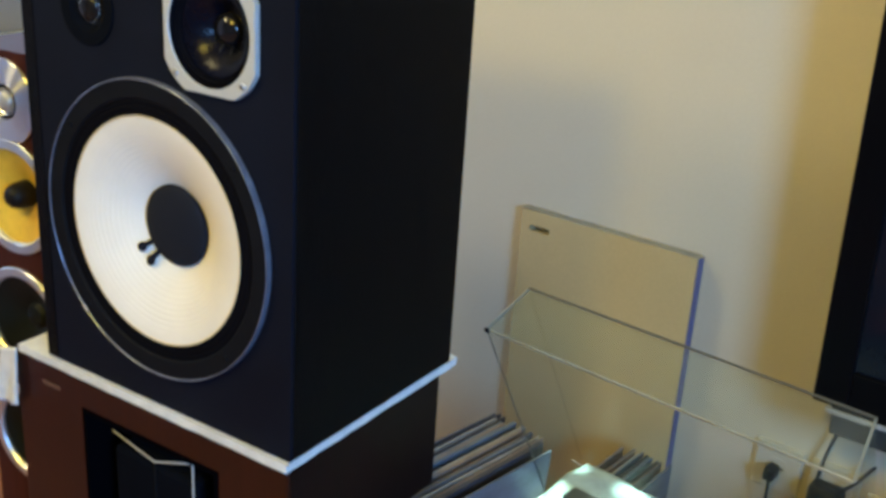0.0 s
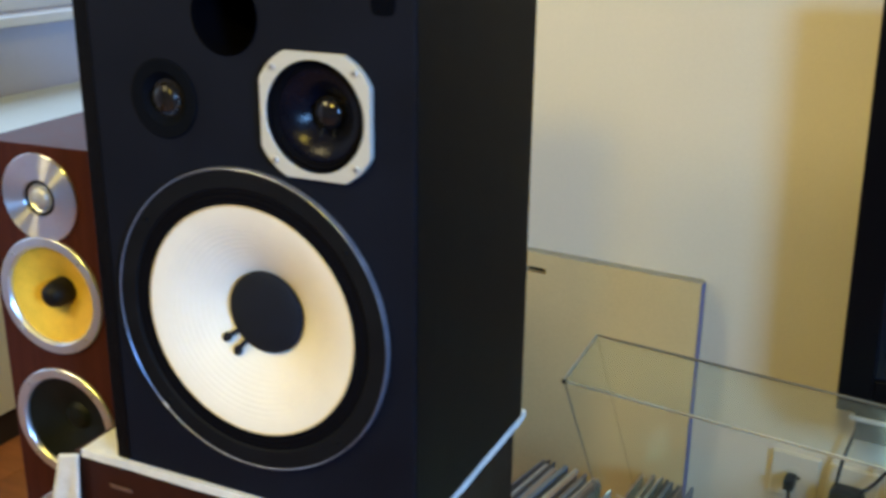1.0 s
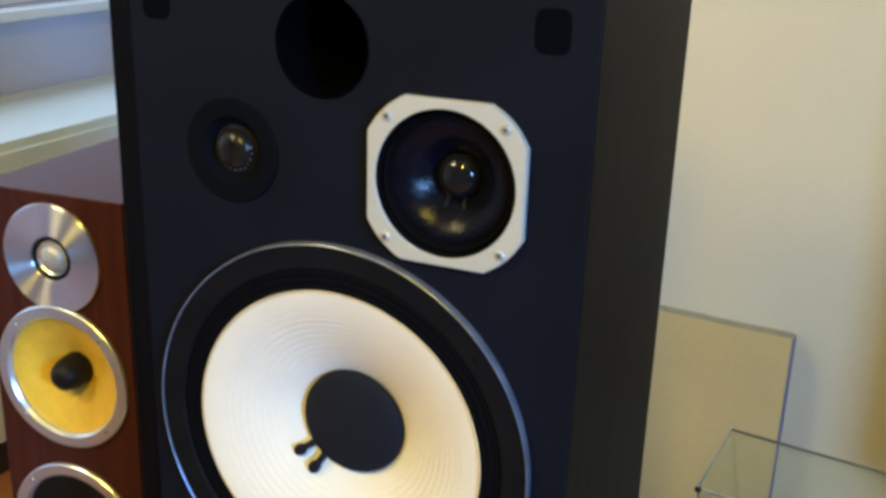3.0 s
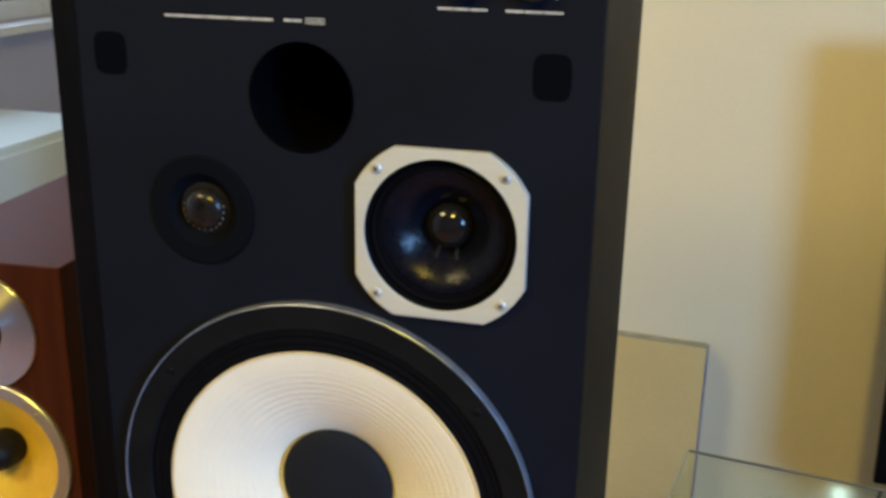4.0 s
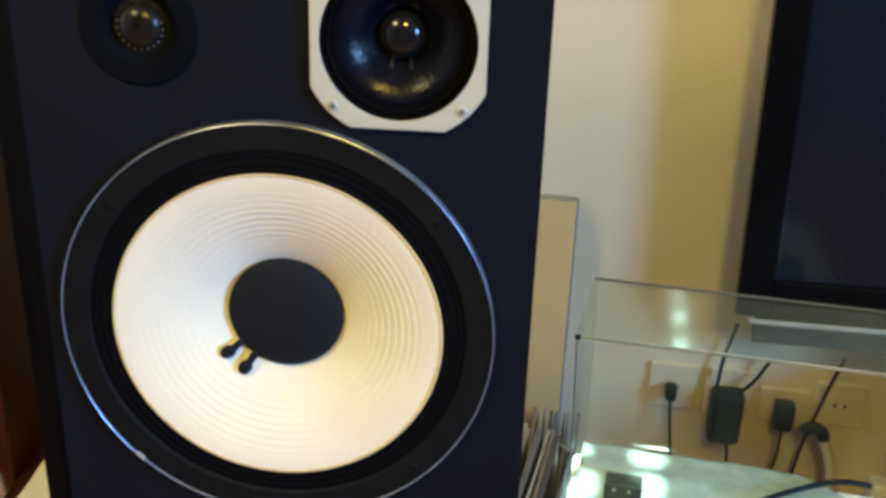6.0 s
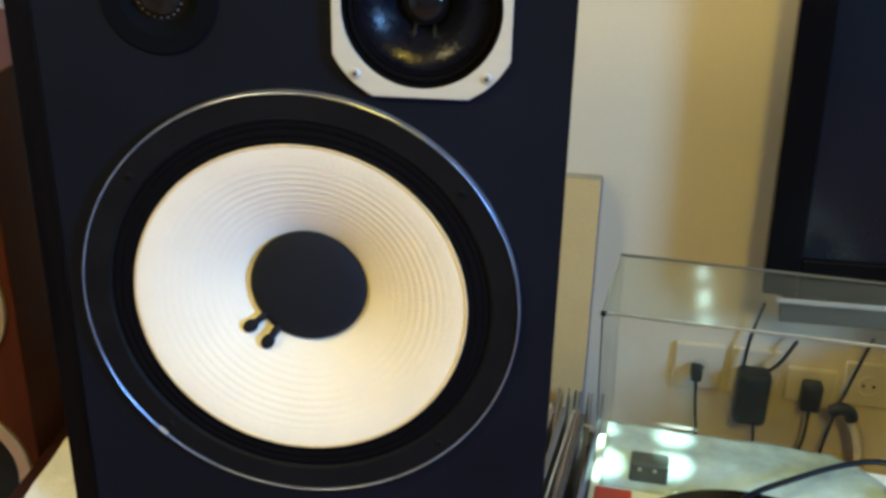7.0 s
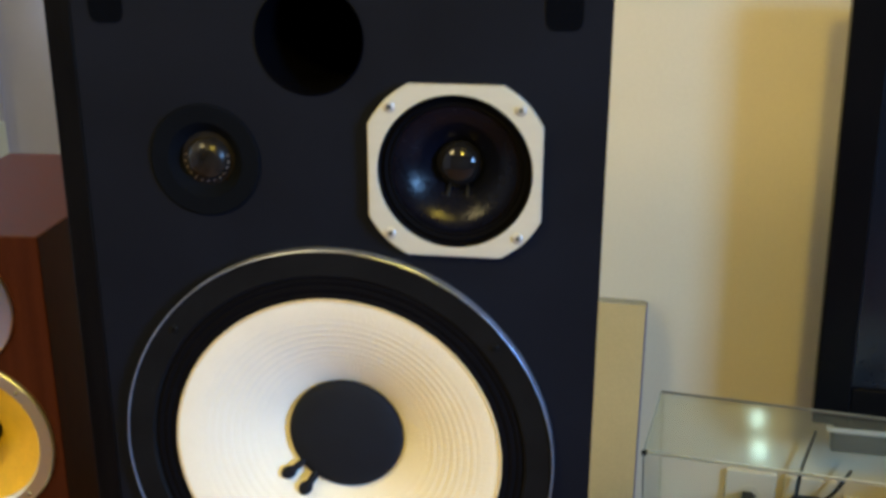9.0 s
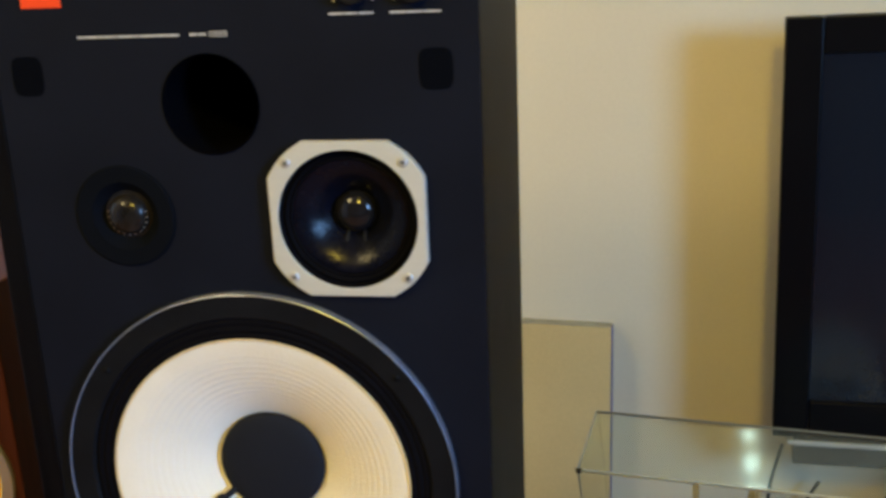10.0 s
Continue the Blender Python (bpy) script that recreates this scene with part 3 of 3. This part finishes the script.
def tower():
    t = thing("floor_standing_loudspeaker", pose(-0.354, 0.0752, 0, 0, 0, 4), "slim brown wooden floor loudspeaker with yellow midrange cone", "loudspeaker")
    body = part("cabinet", box(B(), -0.081, 0.081, 0.0, 0.29, 0.03, 1.034, 0.0015), M_ROSE, t)
    body.parent = None
    cut(body, [disc(0.062, 0, z, -0.1, 0.06, 64) for z in (0.849, 0.678, 0.507)] + [disc(0.022, 0, 0.971, -0.1, 0.02, 48)])
    body.parent = t
    part("plinth", box(B(), -0.10, 0.10, -0.02, 0.31, 0.0, 0.03, 0.003), M_BLACKP, t)
    # tweeter
    z = 0.971
    tp = part("tweeter_plate", lathe(B(), [(0.0535, 0.001), (0.0535, -0.0025), (0.0525, -0.0032), (0.0225, -0.0032), (0.0215, -0.0015), (0.0205, 0.003)], 96, 0, z), M_TWEET, t, "brushed aluminium tweeter plate")
    part("tweeter_gasket", lathe(B(), [(0.0214, 0.003), (0.0210, -0.0020), (0.0190, -0.0025), (0.0172, 0.002)], 64, 0, z), M_BLACKP, tp)
    part("tweeter_ring", lathe(B(), [(0.0175, 0.003), (0.0168, -0.0008), (0.0150, 0.0008), (0.0135, 0.002)], 64, 0, z), M_CHROME, tp)
    part("tweeter_dome", lathe(B(), [(0.0137, 0.002)] + [(0.0135 * math.cos(a), 0.001 - 0.008 * math.sin(a)) for a in (math.pi / 2 * k / 10 for k in range(11))], 48, 0, z), M_SCREW, tp)
    ring_driver(t, 0.849, M_YELLOW, "midrange", True)
    ring_driver(t, 0.678, M_DARKCONE, "woofer", False)
    ring_driver(t, 0.507, M_DARKCONE, "woofer", False)
    return t


M_TWEET = mat("spun_aluminium", (0.84, 0.85, 0.87), 0.34, 0.97, vary=0.05, scale=20)
tn = M_TWEET.node_tree
tg = tn.nodes.new("ShaderNodeTangent")
tg.direction_type, tg.axis = "RADIAL", "Y"
tn.links.new(tg.outputs[0], tn.nodes["Principled BSDF"].inputs["Tangent"])
tn.nodes["Principled BSDF"].inputs["Anisotropic"].default_value = 0.97
tn.nodes["Principled BSDF"].inputs["Anisotropic Rotation"].default_value = 0.25
tower()

# ---------- board at the wall ----------
bt = thing("leaning_board", BACK @ pose(0, 0, 0), "beige board with a hand slot standing at the wall", "board")
bd = part("panel", box(B(), -0.085, 0.268, -0.024, -0.004, 0.0, 0.690, 0.0012), M_BOARD, bt)
bd.parent = None
cut(bd, [lambda b: box(b, -0.066, -0.022, -0.1, 0.1, 0.650, 0.662, 0.004)])
bd.parent = bt
part("edge_band", box(B(), 0.2682, 0.2700, -0.0235, -0.0045, 0.0, 0.689), M_BLUE, bt, "blue edge band")
# pale strip: the light catching the top edge is put into its colour
part("top_edge_light", box(B(), -0.084, 0.268, -0.0235, -0.0045, 0.6901, 0.6916), M_EDGE, bt, "pale strip painting the light on the top edge")
# black sheet behind the hand slot paints the slot's shade
part("slot_shade", box(B(), -0.068, -0.020, -0.0045, -0.0035, 0.648, 0.664), M_HOLE, bt)

# ---------- television ----------
TVM = pose(0.5056, 0.7727, 0.5696, 0, -1.3, -6)


def television():
    t = thing("television", TVM, "flat black television standing beside the wall", "television")
    W, H = 1.06, 0.6205
    b = B()
    for x0, x1, z0, z1 in ((0, 0.05, 0, H), (W - 0.05, W, 0, H), (0.05, W - 0.05, 0, 0.06), (0.05, W - 0.05, H - 0.05, H)):
        box(b, x0, x1, 0, 0.03, z0, z1, 0.003)
    part("bezel", b, M_TV, t)
    part("screen", box(B(), 0.048, W - 0.048, 0.008, 0.02, 0.058, H - 0.048), M_SCREEN, t)
    part("back_cover", box(B(), 0.03, W - 0.03, 0.03, 0.075, 0.04, H - 0.04, 0.01), M_TV, t)
    part("bottom_trim", box(B(), 0.022, W - 0.022, -0.004, 0.012, -0.0105, -0.0035, 0.001), M_SCREW, t, "pale metal strip under the screen")
    part("trim_mount", box(B(), 0.03, W - 0.03, 0.0, 0.010, -0.0035, 0.001), M_TV, t)
    # added dark box: stands for the shaded wall below the television
    part("tv_shade_box", box(B(), 0.030, W - 0.030, 0.004, 0.028, -0.046, -0.0108, 0.003), mat("tv_shade_grey", (0.030, 0.034, 0.034), 0.9, vary=0.2, bump=0.4, fine=600), t, "dark grey box added for the shade under the television")
    for x in (0.32, 0.74):
        part("foot", box(B(), x, x + 0.06, 0.030, 0.09, -0.012, 0.004, 0.003), M_TV, t)
    return t


television()

# ---------- rack and turntable ----------
TTM = pose(0.2585, 0.515, 0.0, 0, 0, -8)
rk = thing("low_rack", TTM, "low dark wooden rack under a turntable", "rack")
part("top_board", box(B(), -0.005, 0.50, -0.43, 0.03, 0.350, 0.378, 0.002), M_RACK, rk)
for x in (0.0, 0.455):
    for y in (-0.395, -0.015):
        part("leg", box(B(), x, x + 0.04, y, y + 0.04, 0.0, 0.350, 0.002), M_RACK, rk)
tvst = thing("television_cabinet", TVM.copy() @ pose(0, 0, 0), "dark wooden low cabinet under the television", "cabinet")
tvst.matrix_world = pose(0.5056, 0.7727, 0, 0, 0, -6)
part("cabinet_top", box(B(), 0.300, 1.02, -0.30, 0.11, 0.5045, 0.5190, 0.002), M_RACK, tvst)
part("riser", box(B(), 0.315, 0.98, 0.036, 0.10, 0.5195, 0.5640, 0.002), M_RACK, tvst)
part("carcass", box(B(), 0.310, 1.01, -0.28, 0.105, 0.05, 0.504, 0.002), M_RACK, tvst)
for k in range(2):
    dr = part("door", box(B(), 0.315 + 0.348 * k, 0.658 + 0.348 * k, -0.296, -0.2805, 0.06, 0.497, 0.002), M_RACK, tvst)
    part("handle", box(B(), 0.625 + 0.06 * k, 0.637 + 0.06 * k, -0.306, -0.2965, 0.26, 0.36, 0.002), M_BLACKP, dr)
part("plinth", box(B(), 0.33, 0.98, -0.25, 0.09, 0.0, 0.05), M_SKIRT, tvst)


def turntable():
    t = thing("turntable", TTM, "white turntable with its clear lid raised", "turntable")
    part("plinth", box(B(), 0.0, 0.445, -0.42, 0.0, 0.395, 0.478, 0.006), M_PLINTH, t, "glossy white plinth")
    for x in (0.04, 0.405):
        for y in (-0.32, -0.04):
            part("foot", lathe_up(B(), [(0, 0.378), (0.024, 0.378), (0.024, 0.390), (0.018, 0.397), (0, 0.397)], x, y), M_BLACKP, t)
    pl = part("platter", lathe_up(B(), [(0, 0.479), (0.150, 0.479), (0.152, 0.483), (0.152, 0.496), (0.149, 0.498), (0, 0.498)], 0.185, -0.265, 96), M_CHROME, t)
    part("record", lathe_up(B(), [(0, 0.4985), (0.149, 0.4985), (0.150, 0.4995), (0.149, 0.5005), (0.052, 0.5008), (0, 0.5008)], 0.185, -0.265, 96), M_VINYL, pl)
    part("record_label", lathe_up(B(), [(0, 0.5009), (0.05, 0.5009), (0.05, 0.5013), (0, 0.5013)], 0.185, -0.265, 48), M_REDP, pl)
    part("control_panel", box(B(), 0.008, 0.052, -0.22, -0.125, 0.4782, 0.4835, 0.0015), M_REDP, t, "small red panel")
    ab = B()
    tube(ab, arc([(0.372, -0.004, 0.494), (0.335, -0.018, 0.503), (0.29, -0.046, 0.507), (0.235, -0.085, 0.505), (0.19, -0.125, 0.506), (0.165, -0.165, 0.509)]), 0.0036)
    part("lead", ab, M_BLACKP, t, "dark flexible lead")
    for x in (0.046, 0.345):
        h = part("hinge", box(B(), x, x + 0.046, -0.105, -0.075, 0.479, 0.508, 0.003), M_HINGE, t, "dark grey lid hinge")
        for k in (0.012, 0.03):
            part("hinge_pin", lathe(B(), [(0, -0.0015), (0.0025, -0.001), (0.0025, 0.0)], 12, x + k, 0.502, -0.1055), M_SCREW, h)
    # lid: its plate rises forward from the hinges, the walls turn back toward the viewer
    lid = new("lid")
    lid.parent = t
    lid.matrix_basis = pose(0.0025, -0.0143, 0.509, -LID, 0, 0)
    return t, lid


def lathe_up(b, profile, cx, cy, segs=32):
    lathe(b, profile, segs)
    bmesh.ops.transform(b, matrix=Matrix.Translation((cx, cy, 0)) @ Matrix(((1, 0, 0, 0), (0, 0, 1, 0), (0, 1, 0, 0), (0, 0, 0, 1))), verts=b.verts)
    return b


LID = 61.0
tt, lid = turntable()

# a loose glossy sheet lies over the rear of the plinth, puffed up and wavy at its back edge
M_SHEET = mat("white_plastic_sheet", (0.36, 0.47, 0.44), 0.12, vary=0.3, scale=16, bump=0.5, fine=60, spec=0.8)
b = B()
ps = {}
for i in range(49):
    for j in range(17):
        u, v = i / 48, j / 16
        x = 0.012 + 0.337 * u
        y = -0.118 + v * (0.124 + 0.010 * noise.noise(Vector((u * 6, 0, 3))) - 0.055 * max(0, u - 0.82) / 0.18)
        lift = math.sin(min(1, v * 1.15) * math.pi * 0.72)
        z = 0.4795 + 0.016 * lift + 0.0035 * lift * noise.noise(Vector((u * 9, v * 4, 1))) + 0.0016 * lift * noise.noise(Vector((u * 25, v * 9, 5)))
        ps[i, j] = b.verts.new((x, y, z))
for i in range(48):
    for j in range(16):
        f = b.faces.new((ps[i, j], ps[i + 1, j], ps[i + 1, j + 1], ps[i, j + 1]))
        f.smooth = True
r = bmesh.ops.extrude_face_region(b, geom=b.faces[:])
bmesh.ops.translate(b, verts=[v for v in r["geom"] if isinstance(v, bmesh.types.BMVert)], vec=(0, 0, -0.0008))
wrap = part("plastic_sheet", b, M_SHEET)
wrap.matrix_world = TTM
tagged(wrap, "wavy white plastic sheet lying on the turntable", "plastic sheet")
# lid frame: x along the hinge line, -y along the plate away from the hinges, -z into the box
LW, LL, LH, TH, TP = 0.431, 0.345, 0.070, 0.0035, 0.011


def sheet(quad, inward):
    """A thin plate on four corners, TH thick towards inward."""
    b = B()
    n = Vector(inward).normalized() * TH
    a = [b.verts.new(q) for q in quad]
    c = [b.verts.new(Vector(q) + n) for q in quad]
    b.faces.new(a)
    b.faces.new(c[::-1])
    for k in range(4):
        b.faces.new((a[k], a[(k + 1) % 4], c[(k + 1) % 4], c[k]))
    return b


# the four walls splay outward from the plate to the open rim
part("lid_plate", box(B(), TP, LW - TP, -LL, 0.0, -0.0002, TH), M_ACRYLIC, lid)
part("lid_front", sheet([(TP, -LL, -0.0006), (LW - TP, -LL, -0.0006), (LW, -LL, -LH), (0, -LL, -LH)], (0, 1, 0)), M_HAZY, lid)
for a, c, d in ((TP, 0.0, 1), (LW - TP, LW, -1)):
    part("lid_side", sheet([(a, -LL + TH, -0.0006), (a, 0.0, -0.0006), (c, 0.0, -LH), (c, -LL + TH, -LH)], (d, 0, 0)), M_ACRYLIC, lid)
# strips that paint the glints and dark lines along the lid's edges
part("lid_rim", box(B(), 0.006, LW - 0.002, -LL - 0.0004, -LL + TH, -LH - 0.0016, -LH - 0.0002), M_LIDRIM, lid)
part("lid_corner", box(B(), TP, LW - TP, -LL - 0.0006, -LL + 0.0008, 0.0014, TH + 0.0006), M_DARKEDGE, lid)
part("lid_front_edge", sheet([(TP - 0.0012, -LL - 0.0004, TH), (TP, -LL - 0.0004, TH), (0.0012, -LL - 0.0004, -LH), (0.0, -LL - 0.0004, -LH)], (0, 1, 0)), M_EDGE, lid)
part("lid_front_edge", sheet([(LW - TP - 0.002, -LL - 0.0004, TH), (LW - TP, -LL - 0.0004, TH), (LW, -LL - 0.0004, -LH), (LW - 0.003, -LL - 0.0004, -LH)], (0, 1, 0)), M_EDGE, lid)
part("lid_side_edge", box(B(), 0.0, TH * 0.4, -LL + TH, 0.0, -LH - 0.001, -LH - 0.0002), M_DARKEDGE, lid)
part("rubber_stop", box(B(), -0.001, 0.0045, -LL - 0.001, -LL + 0.004, -LH - 0.004, -LH + 0.0002, 0.001), M_BLACKP, lid)

# ---------- record sleeves ----------
RB = pose(0.165, 0.310, 0.0, 0, 0, -10)
rb = thing("record_box", RB, "low wooden box holding records", "box")
part("bottom_board", box(B(), -0.075, 0.075, -0.17, 0.17, 0.212, 0.228, 0.001), M_RACK, rb)
for x in (-0.075, 0.063):
    part("side_board", box(B(), x, x + 0.012, -0.17, 0.17, 0.0, 0.212, 0.001), M_RACK, rb)
rng = random.Random(4)
tones = [(0.10, 0.09, 0.09), (0.24, 0.23, 0.21), (0.13, 0.14, 0.155), (0.05, 0.045, 0.05), (0.36, 0.33, 0.29), (0.10, 0.125, 0.16), (0.20, 0.15, 0.12), (0.04, 0.035, 0.04)]
sleeve_mats = [mat("sleeve_card", c, 0.45, vary=0.35, scale=14, stretch=(1, 1, 3)) for c in tones]
x, k = -0.068, 0
while x < 0.042:
    w = rng.uniform(0.0024, 0.0085)
    s = part("record_sleeve", box(B(), 0, w * 0.9, -0.157, 0.157, 0, 0.314, 0.0006), sleeve_mats[(k * 5 + rng.randrange(3)) % 8])
    s.matrix_world = RB @ pose(x, rng.uniform(-0.016, 0.010), 0.2285 + 0.002, 0, rng.uniform(0.5, 3.5), rng.uniform(-1.5, 1.0))
    tagged(s, "worn cardboard record sleeve standing in a row", "record sleeve", "records in the box")
    x += w + 0.0016
    k += 1

fb = thing("record_crate", pose(0.230, 0.690, 0.0, 0, 0, -6), "low wooden crate of records on the floor", "crate")
part("bottom_board", box(B(), -0.05, 0.05, -0.165, 0.165, 0.0, 0.022, 0.001), M_RACK, fb)
x, k = -0.040, 0
while x < 0.038:
    w = rng.uniform(0.0022, 0.0055)
    s = part("record_sleeve", box(B(), 0, w * 0.9, -0.157, 0.157, 0, 0.314, 0.0006), sleeve_mats[(k * 3 + 5 + rng.randrange(2)) % 8])
    s.matrix_world = fb.matrix_world @ pose(x, rng.uniform(-0.006, 0.006), 0.0235, 0, rng.uniform(-1.4, 1.4), rng.uniform(-0.8, 0.8))
    tagged(s, "thin record sleeve standing in a floor crate", "record sleeve", "records in the crate")
    x += w + 0.003
    k += 1
div = thing("record_divider", pose(0.259, 0.571, 0.0, 0, 0, -6), "dark green upright board with a bent wire handle", "divider")
part("board", box(B(), -0.009, 0.009, -0.017, 0.02, 0.0, 0.428, 0.003), mat("dark_green_paint", (0.016, 0.024, 0.019), 0.5, vary=0.3, scale=20), div)
part("wire_handle", tube(B(), arc([(-0.034, 0, 0.452), (-0.012, 0, 0.448), (0.001, 0, 0.443), (0.004, 0, 0.432), (0.004, 0, 0.424)], 6), 0.0013, 8), M_SCREW, div, "thin bent steel wire")

# ---------- wall sockets and plugs ----------


def on_wall(x, z):
    return BACK @ pose(x, 0, z)


def socket(x, z, w, h):
    t = thing("wall_socket", on_wall(x, z), "cream plastic double wall socket", "socket", "sockets on the back wall")
    part("socket_plate", box(B(), 0, w, -0.010, 0.0, 0, h, 0.003), M_PLASTIC, t)
    b = lathe(B(), [(0.019, -0.0100), (0.019, -0.0108), (0.017, -0.011), (0.016, -0.0102)], 32, w * 0.5, h * 0.5)
    part("socket_face", b, M_PLASTIC, t)
    for dx in (-0.008, 0.008):
        part("pin_hole", lathe(B(), [(0, -0.0108), (0.003, -0.0107), (0.003, -0.0098)], 12, w * 0.5 + dx, h * 0.5), M_HOLE, t)
    return t


for x, z, w, h in ((0.415, 0.325, 0.080, 0.085), (0.508, 0.325, 0.080, 0.085), (0.600, 0.322, 0.080, 0.062), (0.69, 0.325, 0.08, 0.08)):
    socket(x, z, w, h)


def plug(x, z, w, h, d, cable, label):
    t = thing("plug", on_wall(x, z), label, "plug", "plugs in the sockets")
    part("plug_body", box(B(), -w / 2, w / 2, -0.0115 - d, -0.0115, -h / 2, h / 2, min(w, h) * 0.18), M_BLACKP, t)
    part("cable", tube(B(), arc(cable), 0.0028), M_BLACKP, t)


plug(0.452, 0.366, 0.018, 0.022, 0.03, [(0, -0.03, -0.008), (0.004, -0.04, -0.06), (0.012, -0.05, -0.13), (0.02, -0.05, -0.30)], "small black plug with a thin cable")
plug(0.545, 0.336, 0.054, 0.098, 0.04, [(0.01, -0.03, -0.05), (0.014, -0.04, -0.12), (0.01, -0.05, -0.28)], "large black power adapter")
plug(0.640, 0.345, 0.032, 0.05, 0.03, [(0, -0.03, -0.02), (-0.004, -0.035, -0.09), (-0.03, -0.05, -0.17), (-0.04, -0.05, -0.30)], "black plug with a hanging cable")
for pts in (((0.525, -0.03, 0.375), (0.530, -0.02, 0.43), (0.545, -0.015, 0.50)), ((0.552, -0.03, 0.372), (0.58, -0.03, 0.40), (0.605, -0.02, 0.44)), ((0.72, -0.02, 0.46), (0.70, -0.02, 0.38), (0.675, -0.025, 0.27), (0.66, -0.03, 0.1))):
    c = part("cable", tube(B(), arc(pts), 0.003), M_BLACKP)
    c.matrix_world = BACK
    tagged(c, "thin black cable hanging at the wall", "cable", "cables at the wall")

wc = thing("white_cable", BACK @ pose(0.012, 0, -0.024), "white cable with a black angled plug at the wall", "cable")
part("cable", tube(B(), arc([(0.690, -0.050, 0.350), (0.702, -0.055, 0.325), (0.712, -0.06, 0.290), (0.725, -0.06, 0.20), (0.74, -0.06, 0.05)]), 0.008), M_PLASTIC, wc)
part("plug_head", tube(B(), arc([(0.660, -0.045, 0.355), (0.672, -0.05, 0.365), (0.686, -0.05, 0.360), (0.692, -0.05, 0.346)]), 0.011), M_BLACKP, wc)

strip = thing("power_strip", on_wall(0.800, 0.13), "white wall-mounted power strip with a red switch", "power strip")
part("body", box(B(), 0, 0.16, -0.042, -0.0005, 0, 0.105, 0.008), M_FRAMEW, strip)
part("switch", box(B(), 0.012, 0.036, -0.046, -0.0415, 0.066, 0.078, 0.002), M_REDP, strip, "red rocker switch")
for k in range(2):
    part("outlet", lathe(B(), [(0.019, -0.0415), (0.019, -0.0435), (0.0165, -0.0438), (0.016, -0.0415)], 32, 0.066 + 0.055 * k, 0.048), M_FRAMEW, strip)

# ---------- far side of the room ----------
sb = thing("low_sideboard", pose(-1.80, 0.4, 0), "long cream low sideboard with a dark plinth", "sideboard")
part("carcass", box(B(), 0.0, 0.40, 0.0, 1.5, 0.08, 0.765, 0.003), M_SIDE, sb)
part("plinth", box(B(), 0.02, 0.395, 0.02, 1.48, 0.0, 0.08), M_SKIRT, sb)
for k in range(3):
    part("door", box(B(), 0.4005, 0.416, 0.005 + 0.5 * k, 0.495 + 0.5 * k, 0.09, 0.745, 0.002), M_SIDE, sb)

# ---------- ceiling spot bar ----------
M_BULB = bpy.data.materials.new("lit_bulb")
M_BULB.use_nodes = True
M_BULB.node_tree.nodes["Principled BSDF"].inputs["Emission Color"].default_value = (0.72, 1.0, 0.96, 1)
M_BULB.node_tree.nodes["Principled BSDF"].inputs["Emission Strength"].default_value = 3
bar = thing("ceiling_spot_bar", pose(0.435, 0.43, 2.6), "white ceiling bar with four lit bulbs", "ceiling lamp")
part("rail", box(B(), -0.02, 0.02, -0.19, 0.19, -0.035, 0.0, 0.004), M_FRAMEW, bar)
for k in range(4):
    bb = B()
    bmesh.ops.create_uvsphere(bb, u_segments=20, v_segments=12, radius=0.018, matrix=pose(0, -0.12 + 0.08 * k, -0.055))
    part("bulb", bb, M_BULB, bar, "lit cool white bulb")

for name, e, target, size in (("ceiling_lamp", (0.45, -1.75, 2.52), (0.2, 0.2, 0.9), 0.28), ("ceiling_lamp", (-1.0, -1.35, 2.5), (0.0, 0.3, 0.9), 0.5), ("ceiling_lamp", (-1.0, 0.38, 2.45), (0.35, 0.95, 0.6), 0.25)):
    lamp = thing(name, look(e, target), "white tilted ceiling lamp with a square lit face", "ceiling lamp", "warm ceiling lamps")
    b, q = B(), size / 2
    for x0, x1, y0, y1 in ((-q - 0.02, -q - 0.002, -q - 0.02, q + 0.02), (q + 0.002, q + 0.02, -q - 0.02, q + 0.02), (-q - 0.002, q + 0.002, -q - 0.02, -q - 0.002), (-q - 0.002, q + 0.002, q + 0.002, q + 0.02)):
        box(b, x0, x1, y0, y1, -0.01, 0.03, 0.002)
    part("housing", b, M_FRAMEW, lamp)
    part("back_plate", box(B(), -q - 0.02, q + 0.02, -q - 0.02, q + 0.02, 0.0305, 0.036, 0.002), M_FRAMEW, lamp)
    up = lamp.matrix_world.inverted() @ Vector((e[0], e[1], 2.598))
    part("stem", tube(B(), [(0, 0, 0.034), up], 0.008), M_FRAMEW, lamp)

# ---------- floor boards ----------
planks = {}
fl = bpy.data.objects["floor"]
for i in range(35):
    y = -2.99
    for length in ((1.38, 1.38, 1.38, 1.38), (0.69, 1.38, 1.38, 1.38, 0.69))[i % 2]:
        if length not in planks:
            o = part("plank", box(B(), 0, 0.1415, 0, length - 0.002, 0, 0.02, 0.001), M_FLOOR, fl)
            planks[length] = o.data
        else:
            o = new("plank", planks[length])
            o.parent = fl
        o.matrix_basis = pose(-1.99 + 0.1432 * i, y, 0.0)
        y += length
